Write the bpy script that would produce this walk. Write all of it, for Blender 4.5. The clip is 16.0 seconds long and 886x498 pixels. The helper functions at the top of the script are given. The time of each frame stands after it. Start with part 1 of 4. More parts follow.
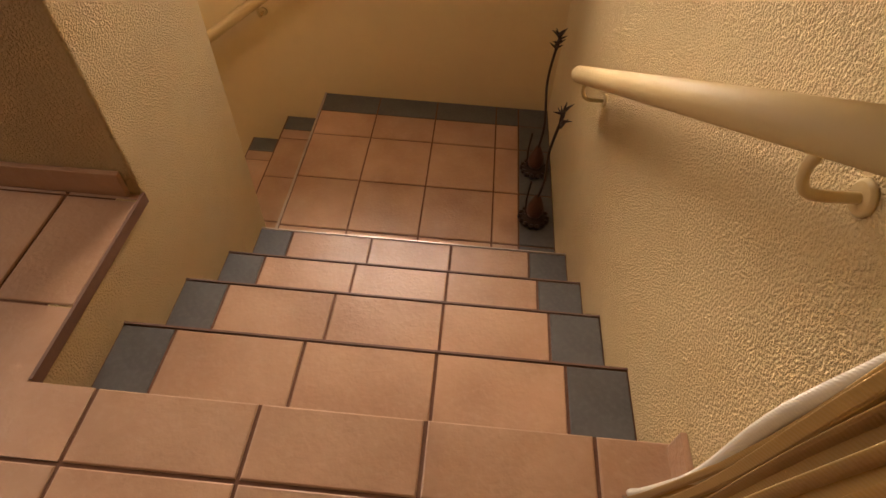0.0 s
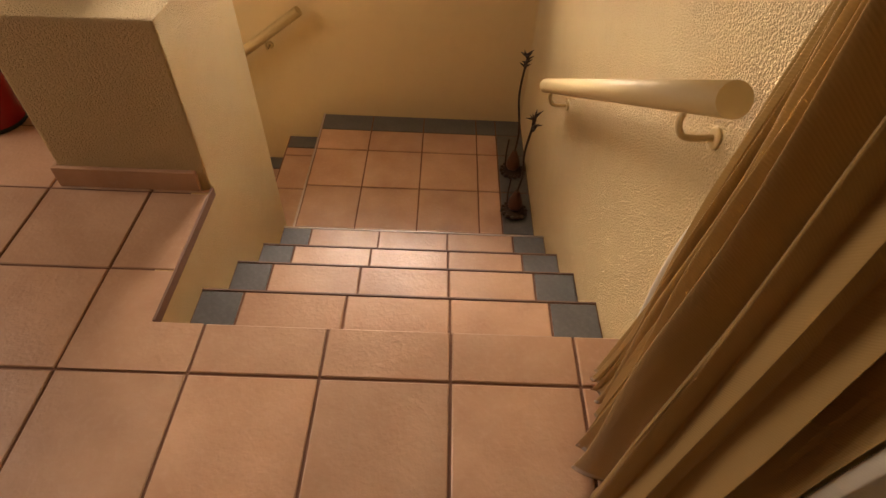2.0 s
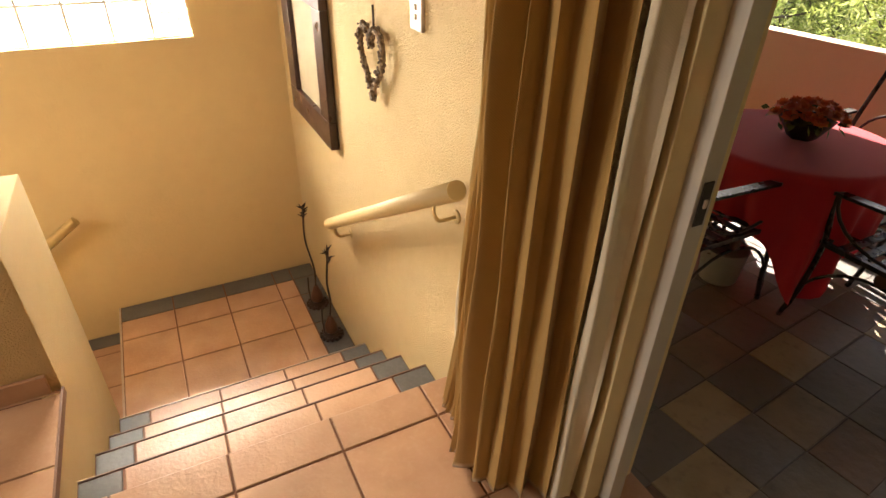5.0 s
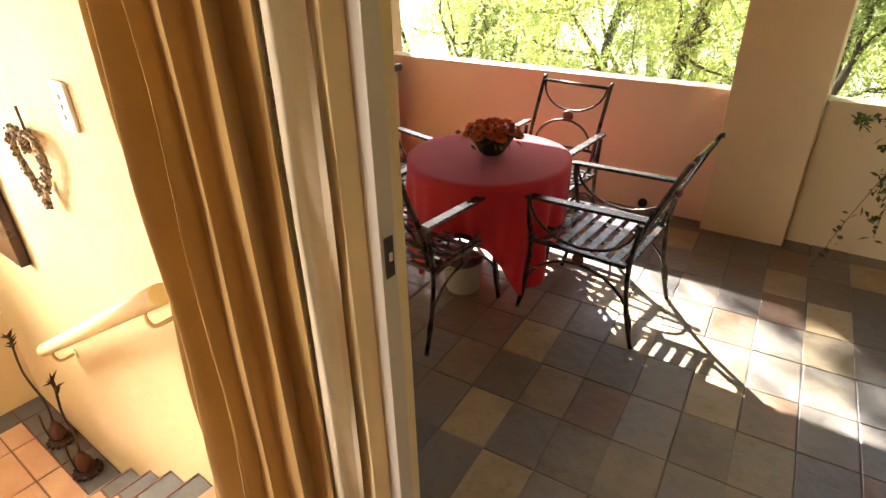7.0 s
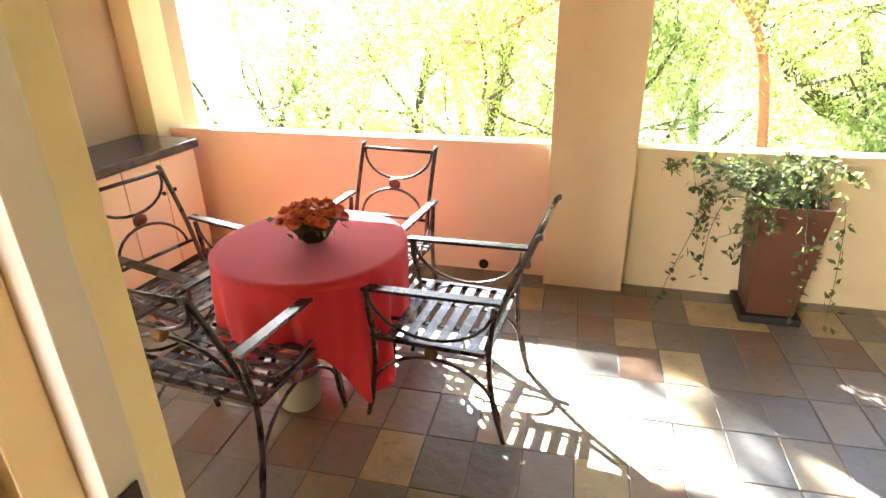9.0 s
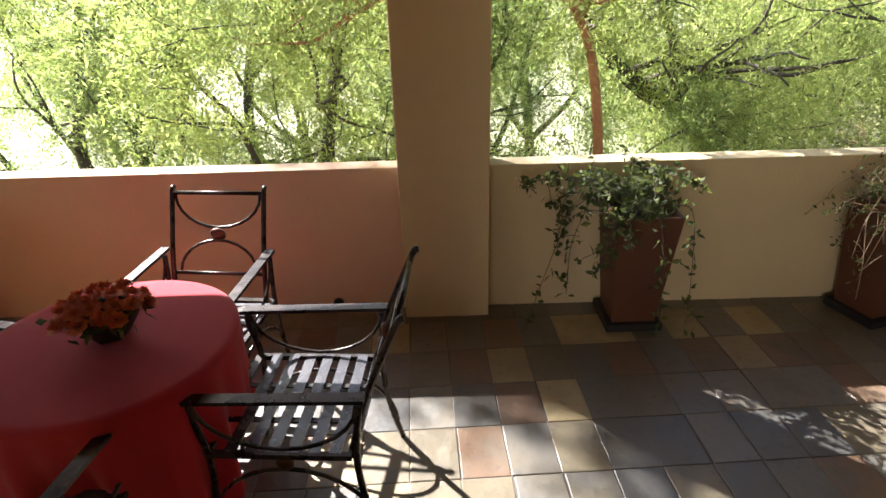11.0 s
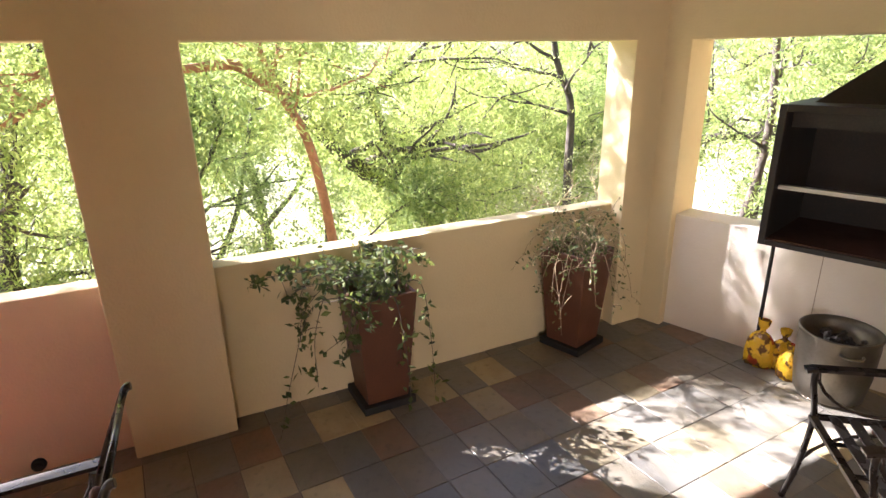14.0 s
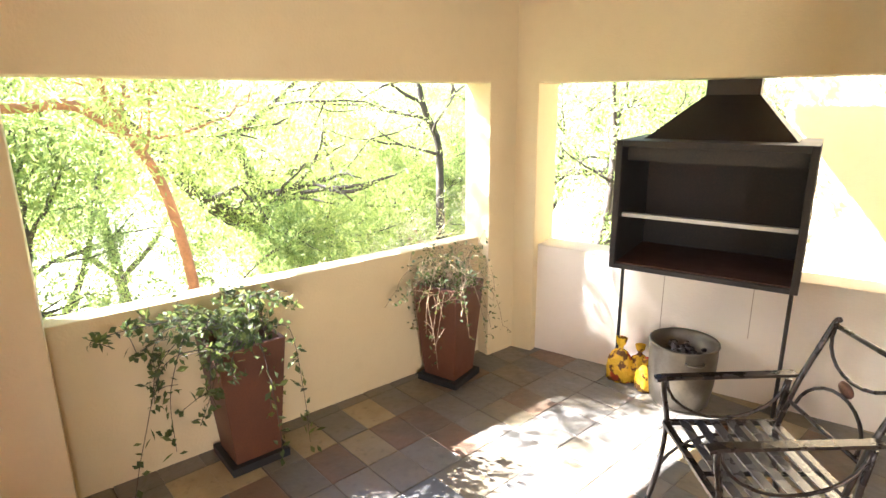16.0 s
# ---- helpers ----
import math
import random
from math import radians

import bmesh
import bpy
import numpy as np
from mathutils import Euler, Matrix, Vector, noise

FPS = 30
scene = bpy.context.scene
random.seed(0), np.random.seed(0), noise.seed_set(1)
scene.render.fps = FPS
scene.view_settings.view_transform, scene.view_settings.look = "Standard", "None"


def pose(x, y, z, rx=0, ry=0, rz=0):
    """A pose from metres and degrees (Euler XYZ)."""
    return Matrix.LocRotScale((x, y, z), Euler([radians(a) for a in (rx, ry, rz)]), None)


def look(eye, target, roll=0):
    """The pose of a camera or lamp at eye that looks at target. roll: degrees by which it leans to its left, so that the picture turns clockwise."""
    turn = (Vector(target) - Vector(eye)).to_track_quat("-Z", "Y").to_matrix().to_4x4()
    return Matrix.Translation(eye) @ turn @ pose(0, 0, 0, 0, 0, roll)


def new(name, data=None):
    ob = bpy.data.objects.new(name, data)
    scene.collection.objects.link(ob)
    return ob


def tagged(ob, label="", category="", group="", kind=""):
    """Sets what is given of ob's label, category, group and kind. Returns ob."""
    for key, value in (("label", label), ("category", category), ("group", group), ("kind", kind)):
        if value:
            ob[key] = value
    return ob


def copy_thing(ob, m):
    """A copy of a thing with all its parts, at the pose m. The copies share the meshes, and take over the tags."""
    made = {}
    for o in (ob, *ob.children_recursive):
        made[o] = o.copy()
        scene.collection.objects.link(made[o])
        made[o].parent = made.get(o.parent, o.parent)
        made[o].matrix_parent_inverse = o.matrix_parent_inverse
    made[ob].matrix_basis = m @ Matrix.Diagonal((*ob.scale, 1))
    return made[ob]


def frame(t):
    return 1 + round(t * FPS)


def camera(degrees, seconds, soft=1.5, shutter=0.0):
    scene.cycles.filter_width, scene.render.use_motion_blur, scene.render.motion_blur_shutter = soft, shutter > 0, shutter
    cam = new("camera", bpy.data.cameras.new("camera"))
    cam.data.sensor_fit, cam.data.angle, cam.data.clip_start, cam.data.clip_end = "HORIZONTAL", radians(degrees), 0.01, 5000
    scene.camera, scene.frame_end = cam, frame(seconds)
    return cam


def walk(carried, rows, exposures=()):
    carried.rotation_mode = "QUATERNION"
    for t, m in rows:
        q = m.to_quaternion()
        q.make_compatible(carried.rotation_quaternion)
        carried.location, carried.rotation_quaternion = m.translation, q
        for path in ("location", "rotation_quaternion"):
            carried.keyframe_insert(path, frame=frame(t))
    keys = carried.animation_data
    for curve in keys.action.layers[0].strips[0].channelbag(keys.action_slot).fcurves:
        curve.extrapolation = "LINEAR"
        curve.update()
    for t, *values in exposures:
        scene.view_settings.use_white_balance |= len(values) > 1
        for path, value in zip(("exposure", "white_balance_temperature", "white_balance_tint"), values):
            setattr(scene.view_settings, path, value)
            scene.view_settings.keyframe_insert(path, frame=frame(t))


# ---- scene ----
cam = camera(76.2, 16.0)
PATH = [
    (0, (0.032, -0.44, 1.036), (-0.022, 0.838, -0.501), 3.2),
    (0.5, (0.011, -0.529, 1.082), (-0.012, 0.752, -0.454), 3.2),
    (1, (0.0, -0.607, 1.132), (0.006, 0.678, -0.401), 2.9),
    (1.5, (-0.035, -0.732, 1.182), (-0.008, 0.562, -0.343), 3.1),
    (2, (-0.047, -0.837, 1.238), (-0.023, 0.509, -0.241), 2.9),
    (2.5, (-0.07, -0.933, 1.285), (-0.042, 0.506, -0.104), 2.9),
    (3, (-0.131, -1.033, 1.305), (-0.072, 0.484, 0.003), 2.5),
    (3.2, (-0.156, -1.078, 1.316), (-0.072, 0.469, 0.051), 2.4),
    (5.3, (-0.263, -1.294, 1.468), (0.653, 0.138, 0.415), 0.9),
    (5.5, (-0.258, -1.307, 1.476), (0.742, 0.078, 0.436), 0.6),
    (6, (-0.236, -1.335, 1.493), (0.918, -0.047, 0.487), -0.1),
    (6.5, (-0.198, -1.35, 1.508), (1.074, -0.157, 0.528), -0.7),
    (7, (-0.113, -1.355, 1.53), (1.276, -0.289, 0.563), -1.3),
    (7.5, (-0.013, -1.351, 1.528), (1.498, -0.407, 0.619), -1.3),
    (8, (0.049, -1.328, 1.519), (1.621, -0.457, 0.64), -1.4),
    (8.5, (0.161, -1.221, 1.5), (1.819, -0.481, 0.662), -1.3),
    (11, (0.741, -1.093, 1.621), (2.535, -0.977, 0.743), -1.7),
    (11.5, (0.812, -1.089, 1.633), (2.603, -1.15, 0.746), -1.6),
    (12, (0.83, -1.135, 1.629), (2.625, -1.362, 0.778), -1.6),
    (12.5, (0.82, -1.129, 1.666), (2.597, -1.529, 0.839), -0.8),
    (13, (0.843, -1.113, 1.64), (2.61, -1.674, 0.889), -0.6),
    (13.5, (0.806, -1.153, 1.66), (2.567, -1.805, 0.971), -1.0),
    (14, (0.797, -1.173, 1.667), (2.536, -1.921, 1.023), -0.9),
    (14.5, (0.785, -1.194, 1.677), (2.497, -2.033, 1.073), -0.8),
    (15, (0.761, -1.213, 1.672), (2.437, -2.156, 1.12), -0.9),
    (15.5, (0.766, -1.224, 1.654), (2.386, -2.278, 1.141), -0.7),
    (16, (0.778, -1.231, 1.639), (2.345, -2.364, 1.13), -0.5),
]
EXPOSURES = [(0.0, 1.33, 6900, 25), (3.0, 1.72, 6800, 21), (5.3, 2.45, 6600, 16), (6.5, 3.1, 6500, 16), (7.5, 4.0, 6100, 13), (8.5, 4.95, 5750, 11), (10.8, 2.75, 5850, 13), (11.0, 2.5, 5850, 14), (11.5, 2.05, 5850, 14), (12.0, 1.55, 5850, 14), (12.5, 1.4, 5850, 14), (13.0, 1.6, 5850, 16), (13.5, 2.5, 5850, 18), (14.0, 3.4, 5800, 20), (14.5, 3.9, 5700, 19), (15.0, 4.25, 5650, 17), (16.0, 4.35, 5600, 16)]
walk(cam, [(t, look(eye, target, roll)) for t, eye, target, roll in PATH], EXPOSURES)

# ---- light ----
SUN_TO = Vector((0.765, 0.84, 0.87)).normalized()
world = bpy.data.worlds.new("world")
scene.world = world
world.use_nodes = True
wn, wl = world.node_tree.nodes, world.node_tree.links
sky = wn.new("ShaderNodeTexSky")
sky.sky_type = "NISHITA"
sky.sun_disc = False
sky.sun_elevation = math.asin(SUN_TO.z)
sky.sun_rotation = math.atan2(SUN_TO.x, SUN_TO.y)
sky.dust_density = 2.0
wl.new(sky.outputs[0], wn["Background"].inputs[0])
wn["Background"].inputs[1].default_value = 0.05
sun_data = bpy.data.lights.new("sun", "SUN")
sun_data.energy, sun_data.angle, sun_data.color = 5.0, radians(0.55), (1.0, 0.94, 0.84)
sun = new("sun", sun_data)
sun.rotation_euler = (-SUN_TO).to_track_quat("-Z", "Y").to_euler()


def area_light(name, eye, target, w, h, watts, color):
    d = bpy.data.lights.new(name, "AREA")
    d.shape, d.size, d.size_y, d.energy, d.color = "RECTANGLE", w, h, watts, color
    ob = new(name, d)
    ob.matrix_world = look(eye, target)
    return ob


# added room fill with no known source; the next lamp stands behind the glass blocks
area_light("fill_light_room", (-3.62, 0.45, 1.5), (-0.2, 0.3, 0.1), 1.5, 1.1, 15, (1.0, 0.89, 0.72))
area_light("window_light_stairs", (-0.49, 2.56, 1.09), (-0.3, 0.5, -0.1), 0.9, 0.65, 29, (1.0, 0.93, 0.80))

# ---- materials ----


def mat(name, color, rough=0.6, metal=0.0, spec=0.5):
    m = bpy.data.materials.new(name)
    m.use_nodes = True
    b = m.node_tree.nodes["Principled BSDF"]
    b.inputs["Base Color"].default_value = (*color, 1)
    b.inputs["Roughness"].default_value = rough
    b.inputs["Metallic"].default_value = metal
    b.inputs["Specular IOR Level"].default_value = spec
    return m


def tex(m, scale, detail=4.0, kind="ShaderNodeTexNoise"):
    n = m.node_tree.nodes.new(kind)
    c = m.node_tree.nodes.new("ShaderNodeTexCoord")
    m.node_tree.links.new(c.outputs["Object"], n.inputs["Vector"])
    n.inputs["Scale"].default_value = scale
    if "Detail" in n.inputs:
        n.inputs["Detail"].default_value = detail
    return n


def tex_apart(m, scale, detail=4.0):
    """Noise that differs from piece to piece, for pieces that share one mesh."""
    n = m.node_tree.nodes.new("ShaderNodeTexNoise")
    c, o, add = (m.node_tree.nodes.new(k) for k in ("ShaderNodeTexCoord", "ShaderNodeObjectInfo", "ShaderNodeVectorMath"))
    m.node_tree.links.new(c.outputs["Object"], add.inputs[0])
    m.node_tree.links.new(o.outputs["Location"], add.inputs[1])
    m.node_tree.links.new(add.outputs[0], n.inputs["Vector"])
    n.inputs["Scale"].default_value, n.inputs["Detail"].default_value = scale, detail
    return n


def ramp(m, fac, stops):
    r = m.node_tree.nodes.new("ShaderNodeValToRGB")
    while len(r.color_ramp.elements) < len(stops):
        r.color_ramp.elements.new(0.5)
    for e, (p, c) in zip(r.color_ramp.elements, stops):
        e.position, e.color = p, (*c, 1)
    m.node_tree.links.new(fac, r.inputs[0])
    return r


def mixed(m, a, b, fac, mode="MIX"):
    n = m.node_tree.nodes.new("ShaderNodeMix")
    n.data_type, n.blend_type = "RGBA", mode
    lk = m.node_tree.links
    for s, v in ((n.inputs[0], fac), (n.inputs[6], a), (n.inputs[7], b)):
        if isinstance(v, (int, float)):
            s.default_value = v
        elif isinstance(v, tuple):
            s.default_value = (*v, 1)
        else:
            lk.new(v, s)
    return n.outputs[2]


def base(m, socket):
    m.node_tree.links.new(socket, m.node_tree.nodes["Principled BSDF"].inputs["Base Color"])


def bump(m, height, strength=0.3, dist=0.003):
    n = m.node_tree.nodes.new("ShaderNodeBump")
    n.inputs["Strength"].default_value, n.inputs["Distance"].default_value = strength, dist
    m.node_tree.links.new(height, n.inputs["Height"])
    m.node_tree.links.new(n.outputs[0], m.node_tree.nodes["Principled BSDF"].inputs["Normal"])
    return n


def rough_by(m, fac, lo, hi):
    n = m.node_tree.nodes.new("ShaderNodeMapRange")
    n.inputs[3].default_value, n.inputs[4].default_value = lo, hi
    m.node_tree.links.new(fac, n.inputs[0])
    m.node_tree.links.new(n.outputs[0], m.node_tree.nodes["Principled BSDF"].inputs["Roughness"])


def speckled(name, color, dark, rough, scale=6.0, grain=90.0, amount=0.35, bump_strength=0.2, dist=0.002, metal=0.0):
    """A surface with broad blotches, fine grain and relief."""
    m = mat(name, color, rough, metal)
    broad, fine = tex(m, scale, 5), tex(m, grain, 3)
    c = mixed(m, color, dark, ramp(m, broad.outputs[0], [(0.35, (0, 0, 0)), (0.75, (amount,) * 3)]).outputs[0])
    c = mixed(m, c, dark, ramp(m, fine.outputs[0], [(0.45, (0, 0, 0)), (0.8, (amount,) * 3)]).outputs[0])
    base(m, c)
    bump(m, fine.outputs[0], bump_strength, dist)
    rough_by(m, broad.outputs[0], max(rough - 0.1, 0.03), min(rough + 0.12, 1))
    return m


def stucco(name, color, dark, grain, strength, dist):
    m = mat(name, color, 0.85)
    broad, fine, mid = tex(m, 1.7, 6), tex(m, grain, 3), tex(m, 14, 4)
    c = mixed(m, color, dark, ramp(m, broad.outputs[0], [(0.35, (0, 0, 0)), (0.8, (0.4,) * 3)]).outputs[0])
    c = mixed(m, c, dark, ramp(m, mid.outputs[0], [(0.5, (0, 0, 0)), (0.9, (0.3,) * 3)]).outputs[0])
    base(m, c)
    h = ramp(m, fine.outputs[0], [(0.38, (0, 0, 0)), (0.62, (1, 1, 1))])
    bump(m, h.outputs[0], strength, dist)
    return m


def object_random(m):
    return m.node_tree.nodes.new("ShaderNodeObjectInfo").outputs["Random"]


M_STUCCO = stucco("textured_plaster", (0.73, 0.555, 0.275), (0.60, 0.42, 0.19), 195, 0.8, 0.006)
M_PLASTER = stucco("smooth_plaster", (0.74, 0.565, 0.295), (0.65, 0.47, 0.23), 60, 0.15, 0.002)
M_REVEAL = stucco("cream_reveal_plaster", (0.72, 0.62, 0.36), (0.66, 0.55, 0.31), 60, 0.12, 0.002)
# whiter than the outdoor plaster: bounced sun and sky light put into the colour
M_BOUNCE_WHITE = stucco("bounce_whitened_plaster", (0.78, 0.70, 0.58), (0.70, 0.61, 0.48), 70, 0.2, 0.003)
# tan tone puts the end wall's shade into its colour; the joints share it
M_SHADE_JOINT = stucco("shade_and_joint_plaster", (0.36, 0.26, 0.165), (0.30, 0.21, 0.13), 70, 0.2, 0.003)
M_OUT = stucco("outdoor_plaster", (0.68, 0.56, 0.335), (0.59, 0.47, 0.27), 70, 0.2, 0.003)


def tile_material():
    """Glazed terracotta: mottled orange-brown with a peeled, embossed glaze."""
    m = mat("glazed_terracotta", (0.56, 0.31, 0.17), 0.3)
    broad, fine, rel, peel = tex_apart(m, 4, 6), tex_apart(m, 60, 4), tex_apart(m, 14, 6), tex_apart(m, 85, 3)
    c = mixed(m, (0.62, 0.39, 0.24), (0.48, 0.28, 0.16), ramp(m, broad.outputs[0], [(0.34, (0, 0, 0)), (0.68, (1, 1, 1))]).outputs[0])
    c = mixed(m, c, (0.66, 0.46, 0.32), ramp(m, fine.outputs[0], [(0.5, (0, 0, 0)), (0.85, (0.3,) * 3)]).outputs[0])
    v = ramp(m, object_random(m), [(0, (0.90, 0.90, 0.90)), (1, (1.06, 1.04, 1.02))])
    base(m, mixed(m, c, v.outputs[0], 1.0, "MULTIPLY"))
    veins = ramp(m, rel.outputs[0], [(0.44, (0, 0, 0)), (0.5, (1, 1, 1)), (0.56, (0.1, 0.1, 0.1))])
    bump(m, mixed(m, veins.outputs[0], peel.outputs[0], 0.8), 0.42, 0.0035)
    rough_by(m, broad.outputs[0], 0.27, 0.42)
    return m


M_TILE = tile_material()
M_GREY = speckled("grey_slate_tile", (0.10, 0.098, 0.09), (0.16, 0.155, 0.145), 0.45, 8, 70, 0.6, 0.25)
M_GROUT = speckled("brown_grout", (0.22, 0.105, 0.055), (0.13, 0.06, 0.035), 0.9, 10, 120, 0.5)
M_SLATEBED = speckled("grey_brown_grout", (0.14, 0.12, 0.10), (0.085, 0.075, 0.065), 0.8, 10, 120, 0.5)
# peach holds the warm bounce from cloth and sunlit floor in its colour
M_BOUNCE_PEACH = stucco("bounce_tinted_plaster", (0.81, 0.59, 0.41), (0.73, 0.505, 0.34), 70, 0.2, 0.003)
M_NOSE = speckled("brushed_nosing", (0.62, 0.52, 0.42), (0.4, 0.3, 0.22), 0.35, 10, 120, 0.3, metal=0.6)
M_NOSE_DARK = speckled("brown_nosing", (0.22, 0.12, 0.075), (0.12, 0.07, 0.05), 0.5, 10, 120, 0.3)
M_RAIL = speckled("cream_gloss_paint", (0.64, 0.48, 0.22), (0.6, 0.43, 0.2), 0.58, 5, 120, 0.2, 0.05)


def slate_material(name, stone, stain, dark, amount):
    """Cleft stone: its own colour, with broad iron stains and dark flakes."""
    m = mat(name, stone, 0.5)
    broad, fine, cleft = tex_apart(m, 5, 6), tex_apart(m, 26, 6), tex_apart(m, 11, 8)
    v = ramp(m, object_random(m), [(0, (0.8, 0.8, 0.81)), (1, (1.15, 1.13, 1.08))])
    c = mixed(m, stone, stain, ramp(m, broad.outputs[0], [(0.42, (0, 0, 0)), (0.64, (amount,) * 3)]).outputs[0])
    c = mixed(m, c, v.outputs[0], 1.0, "MULTIPLY")
    c = mixed(m, c, dark, ramp(m, fine.outputs[0], [(0.56, (0, 0, 0)), (0.82, (0.55,) * 3)]).outputs[0])
    base(m, c)
    bump(m, cleft.outputs[0], 0.8, 0.012)
    rough_by(m, fine.outputs[0], 0.2, 0.5)
    return m


M_SLATE_GREY = slate_material("grey_slate", (0.18, 0.168, 0.148), (0.185, 0.155, 0.11), (0.085, 0.08, 0.07), 0.7)
M_SLATE_DARK = slate_material("blue_black_slate", (0.135, 0.13, 0.12), (0.15, 0.13, 0.10), (0.065, 0.064, 0.062), 0.6)
M_SLATE_RUST = slate_material("rust_slate", (0.195, 0.125, 0.082), (0.145, 0.118, 0.088), (0.085, 0.065, 0.055), 0.75)
M_SLATE_TAN = slate_material("tan_slate", (0.215, 0.18, 0.12), (0.15, 0.13, 0.10), (0.09, 0.08, 0.06), 0.7)
M_SLATE_GOLD = slate_material("golden_slate", (0.37, 0.30, 0.175), (0.28, 0.22, 0.125), (0.10, 0.085, 0.06), 0.7)
M_IRON = speckled("dark_wrought_iron", (0.035, 0.030, 0.028), (0.10, 0.07, 0.05), 0.27, 12, 150, 0.4, 0.15, 0.001, 0.5)
# paler lavender iron: the light falling on the straps put into their colour
M_IRON_LIT = speckled("lit_seat_strap", (0.085, 0.082, 0.09), (0.16, 0.15, 0.15), 0.26, 12, 150, 0.4, 0.1, 0.001, 0.4)
M_COPPER = speckled("rusty_disc", (0.16, 0.07, 0.04), (0.07, 0.04, 0.03), 0.55, 30, 200, 0.5, 0.3, 0.002, 0.4)
M_STEEL = speckled("blackened_steel", (0.022, 0.021, 0.02), (0.06, 0.04, 0.03), 0.55, 5, 90, 0.4, 0.15, 0.001, 0.3)
M_RUST = speckled("corten_red_brown", (0.115, 0.041, 0.018), (0.07, 0.027, 0.015), 0.55, 6, 110, 0.5, 0.2)
M_ALU = speckled("white_aluminium", (0.54, 0.52, 0.46), (0.46, 0.44, 0.38), 0.35, 5, 150, 0.2, 0.05)
M_BLACK = mat("black_rubber", (0.012, 0.012, 0.012), 0.6)
M_WHITE = speckled("white_plastic", (0.75, 0.70, 0.60), (0.66, 0.6, 0.5), 0.35, 9, 150, 0.2, 0.03)


def fabric(name, color, dark, rough=0.85, weave=480, translucent=0.0):
    m = mat(name, color, rough)
    m.node_tree.nodes["Principled BSDF"].inputs["Sheen Weight"].default_value = 0.25
    broad = tex(m, 4, 4)
    wv = tex(m, weave / 4, 1, "ShaderNodeTexWave")
    wv.bands_direction = "DIAGONAL"
    wv.inputs["Distortion"].default_value = 1.0
    base(m, mixed(m, mixed(m, color, dark, broad.outputs[0]), dark, ramp(m, wv.outputs[0], [(0.3, (0.3,) * 3), (0.8, (0, 0, 0))]).outputs[0]))
    bump(m, wv.outputs[0], 0.25, 0.001)
    if translucent:
        b = m.node_tree.nodes["Principled BSDF"]
        t = m.node_tree.nodes.new("ShaderNodeBsdfTranslucent")
        t.inputs[0].default_value = (*color, 1)
        s = m.node_tree.nodes.new("ShaderNodeMixShader")
        s.inputs[0].default_value = translucent
        out = m.node_tree.nodes["Material Output"]
        for a, q in ((b.outputs[0], s.inputs[1]), (t.outputs[0], s.inputs[2]), (s.outputs[0], out.inputs[0])):
            m.node_tree.links.new(a, q)
    return m


M_CURTAIN = fabric("gold_twill", (0.50, 0.325, 0.10), (0.39, 0.245, 0.068))
M_LINING = fabric("cream_lining", (0.78, 0.73, 0.58), (0.72, 0.66, 0.50))
M_CLOTH = fabric("red_cotton", (0.56, 0.03, 0.045), (0.47, 0.02, 0.032), 0.9, 700, 0.22)
M_CLOTH.node_tree.nodes["Principled BSDF"].inputs["Sheen Weight"].default_value = 0.2


def leaf_material(name, a, b, c, translucent=0.45):
    m = mat(name, a, 0.65, 0.0, 0.25)
    r = m.node_tree.nodes.new("ShaderNodeNewGeometry").outputs["Random Per Island"]
    col = ramp(m, r, [(0.0, a), (0.5, b), (1.0, c)]).outputs[0]
    base(m, col)
    p = m.node_tree.nodes["Principled BSDF"]
    t = m.node_tree.nodes.new("ShaderNodeBsdfTranslucent")
    bright = mixed(m, col, (1.66, 1.78, 1.25), 1.0, "MULTIPLY")
    m.node_tree.links.new(bright, t.inputs[0])
    s = m.node_tree.nodes.new("ShaderNodeMixShader")
    s.inputs[0].default_value = translucent
    for x, y in ((p.outputs[0], s.inputs[1]), (t.outputs[0], s.inputs[2]), (s.outputs[0], m.node_tree.nodes["Material Output"].inputs[0])):
        m.node_tree.links.new(x, y)
    return m


M_LEAF = leaf_material("feathery_leaf", (0.168, 0.205, 0.073), (0.275, 0.305, 0.11), (0.39, 0.395, 0.185), 0.5)
M_LEAF_DARK = leaf_material("dark_leaf", (0.12, 0.16, 0.06), (0.19, 0.23, 0.09), (0.29, 0.31, 0.145), 0.5)
M_LEAF_DRY = leaf_material("grey_green_leaf", (0.22, 0.22, 0.12), (0.30, 0.29, 0.18), (0.38, 0.36, 0.24), 0.4)
M_SHRUB = leaf_material("shrub_leaf", (0.05, 0.065, 0.027), (0.075, 0.095, 0.036), (0.15, 0.16, 0.055), 0.35)
M_SHRUB.node_tree.nodes["Principled BSDF"].inputs["Roughness"].default_value = 0.62
M_BARK = speckled("grey_brown_bark", (0.09, 0.07, 0.055), (0.04, 0.032, 0.028), 0.9, 10, 50, 0.7, 0.8, 0.01)
M_BARK_RED = speckled("red_brown_bark", (0.36, 0.165, 0.08), (0.18, 0.085, 0.045), 0.8, 8, 50, 0.6, 0.6, 0.008)
M_DRY = speckled("dry_stem", (0.40, 0.30, 0.18), (0.18, 0.12, 0.07), 0.8, 12, 80, 0.5)
M_EARTH = speckled("dry_earth", (0.33, 0.31, 0.19), (0.15, 0.17, 0.07), 0.95, 0.6, 9, 0.7, 0.5, 0.02)

# ---- mesh helpers ----


def box(bm, x0, x1, y0, y1, z0, z1, m=None):
    v = [bm.verts.new(p) for p in ((x0, y0, z0), (x1, y0, z0), (x1, y1, z0), (x0, y1, z0), (x0, y0, z1), (x1, y0, z1), (x1, y1, z1), (x0, y1, z1))]
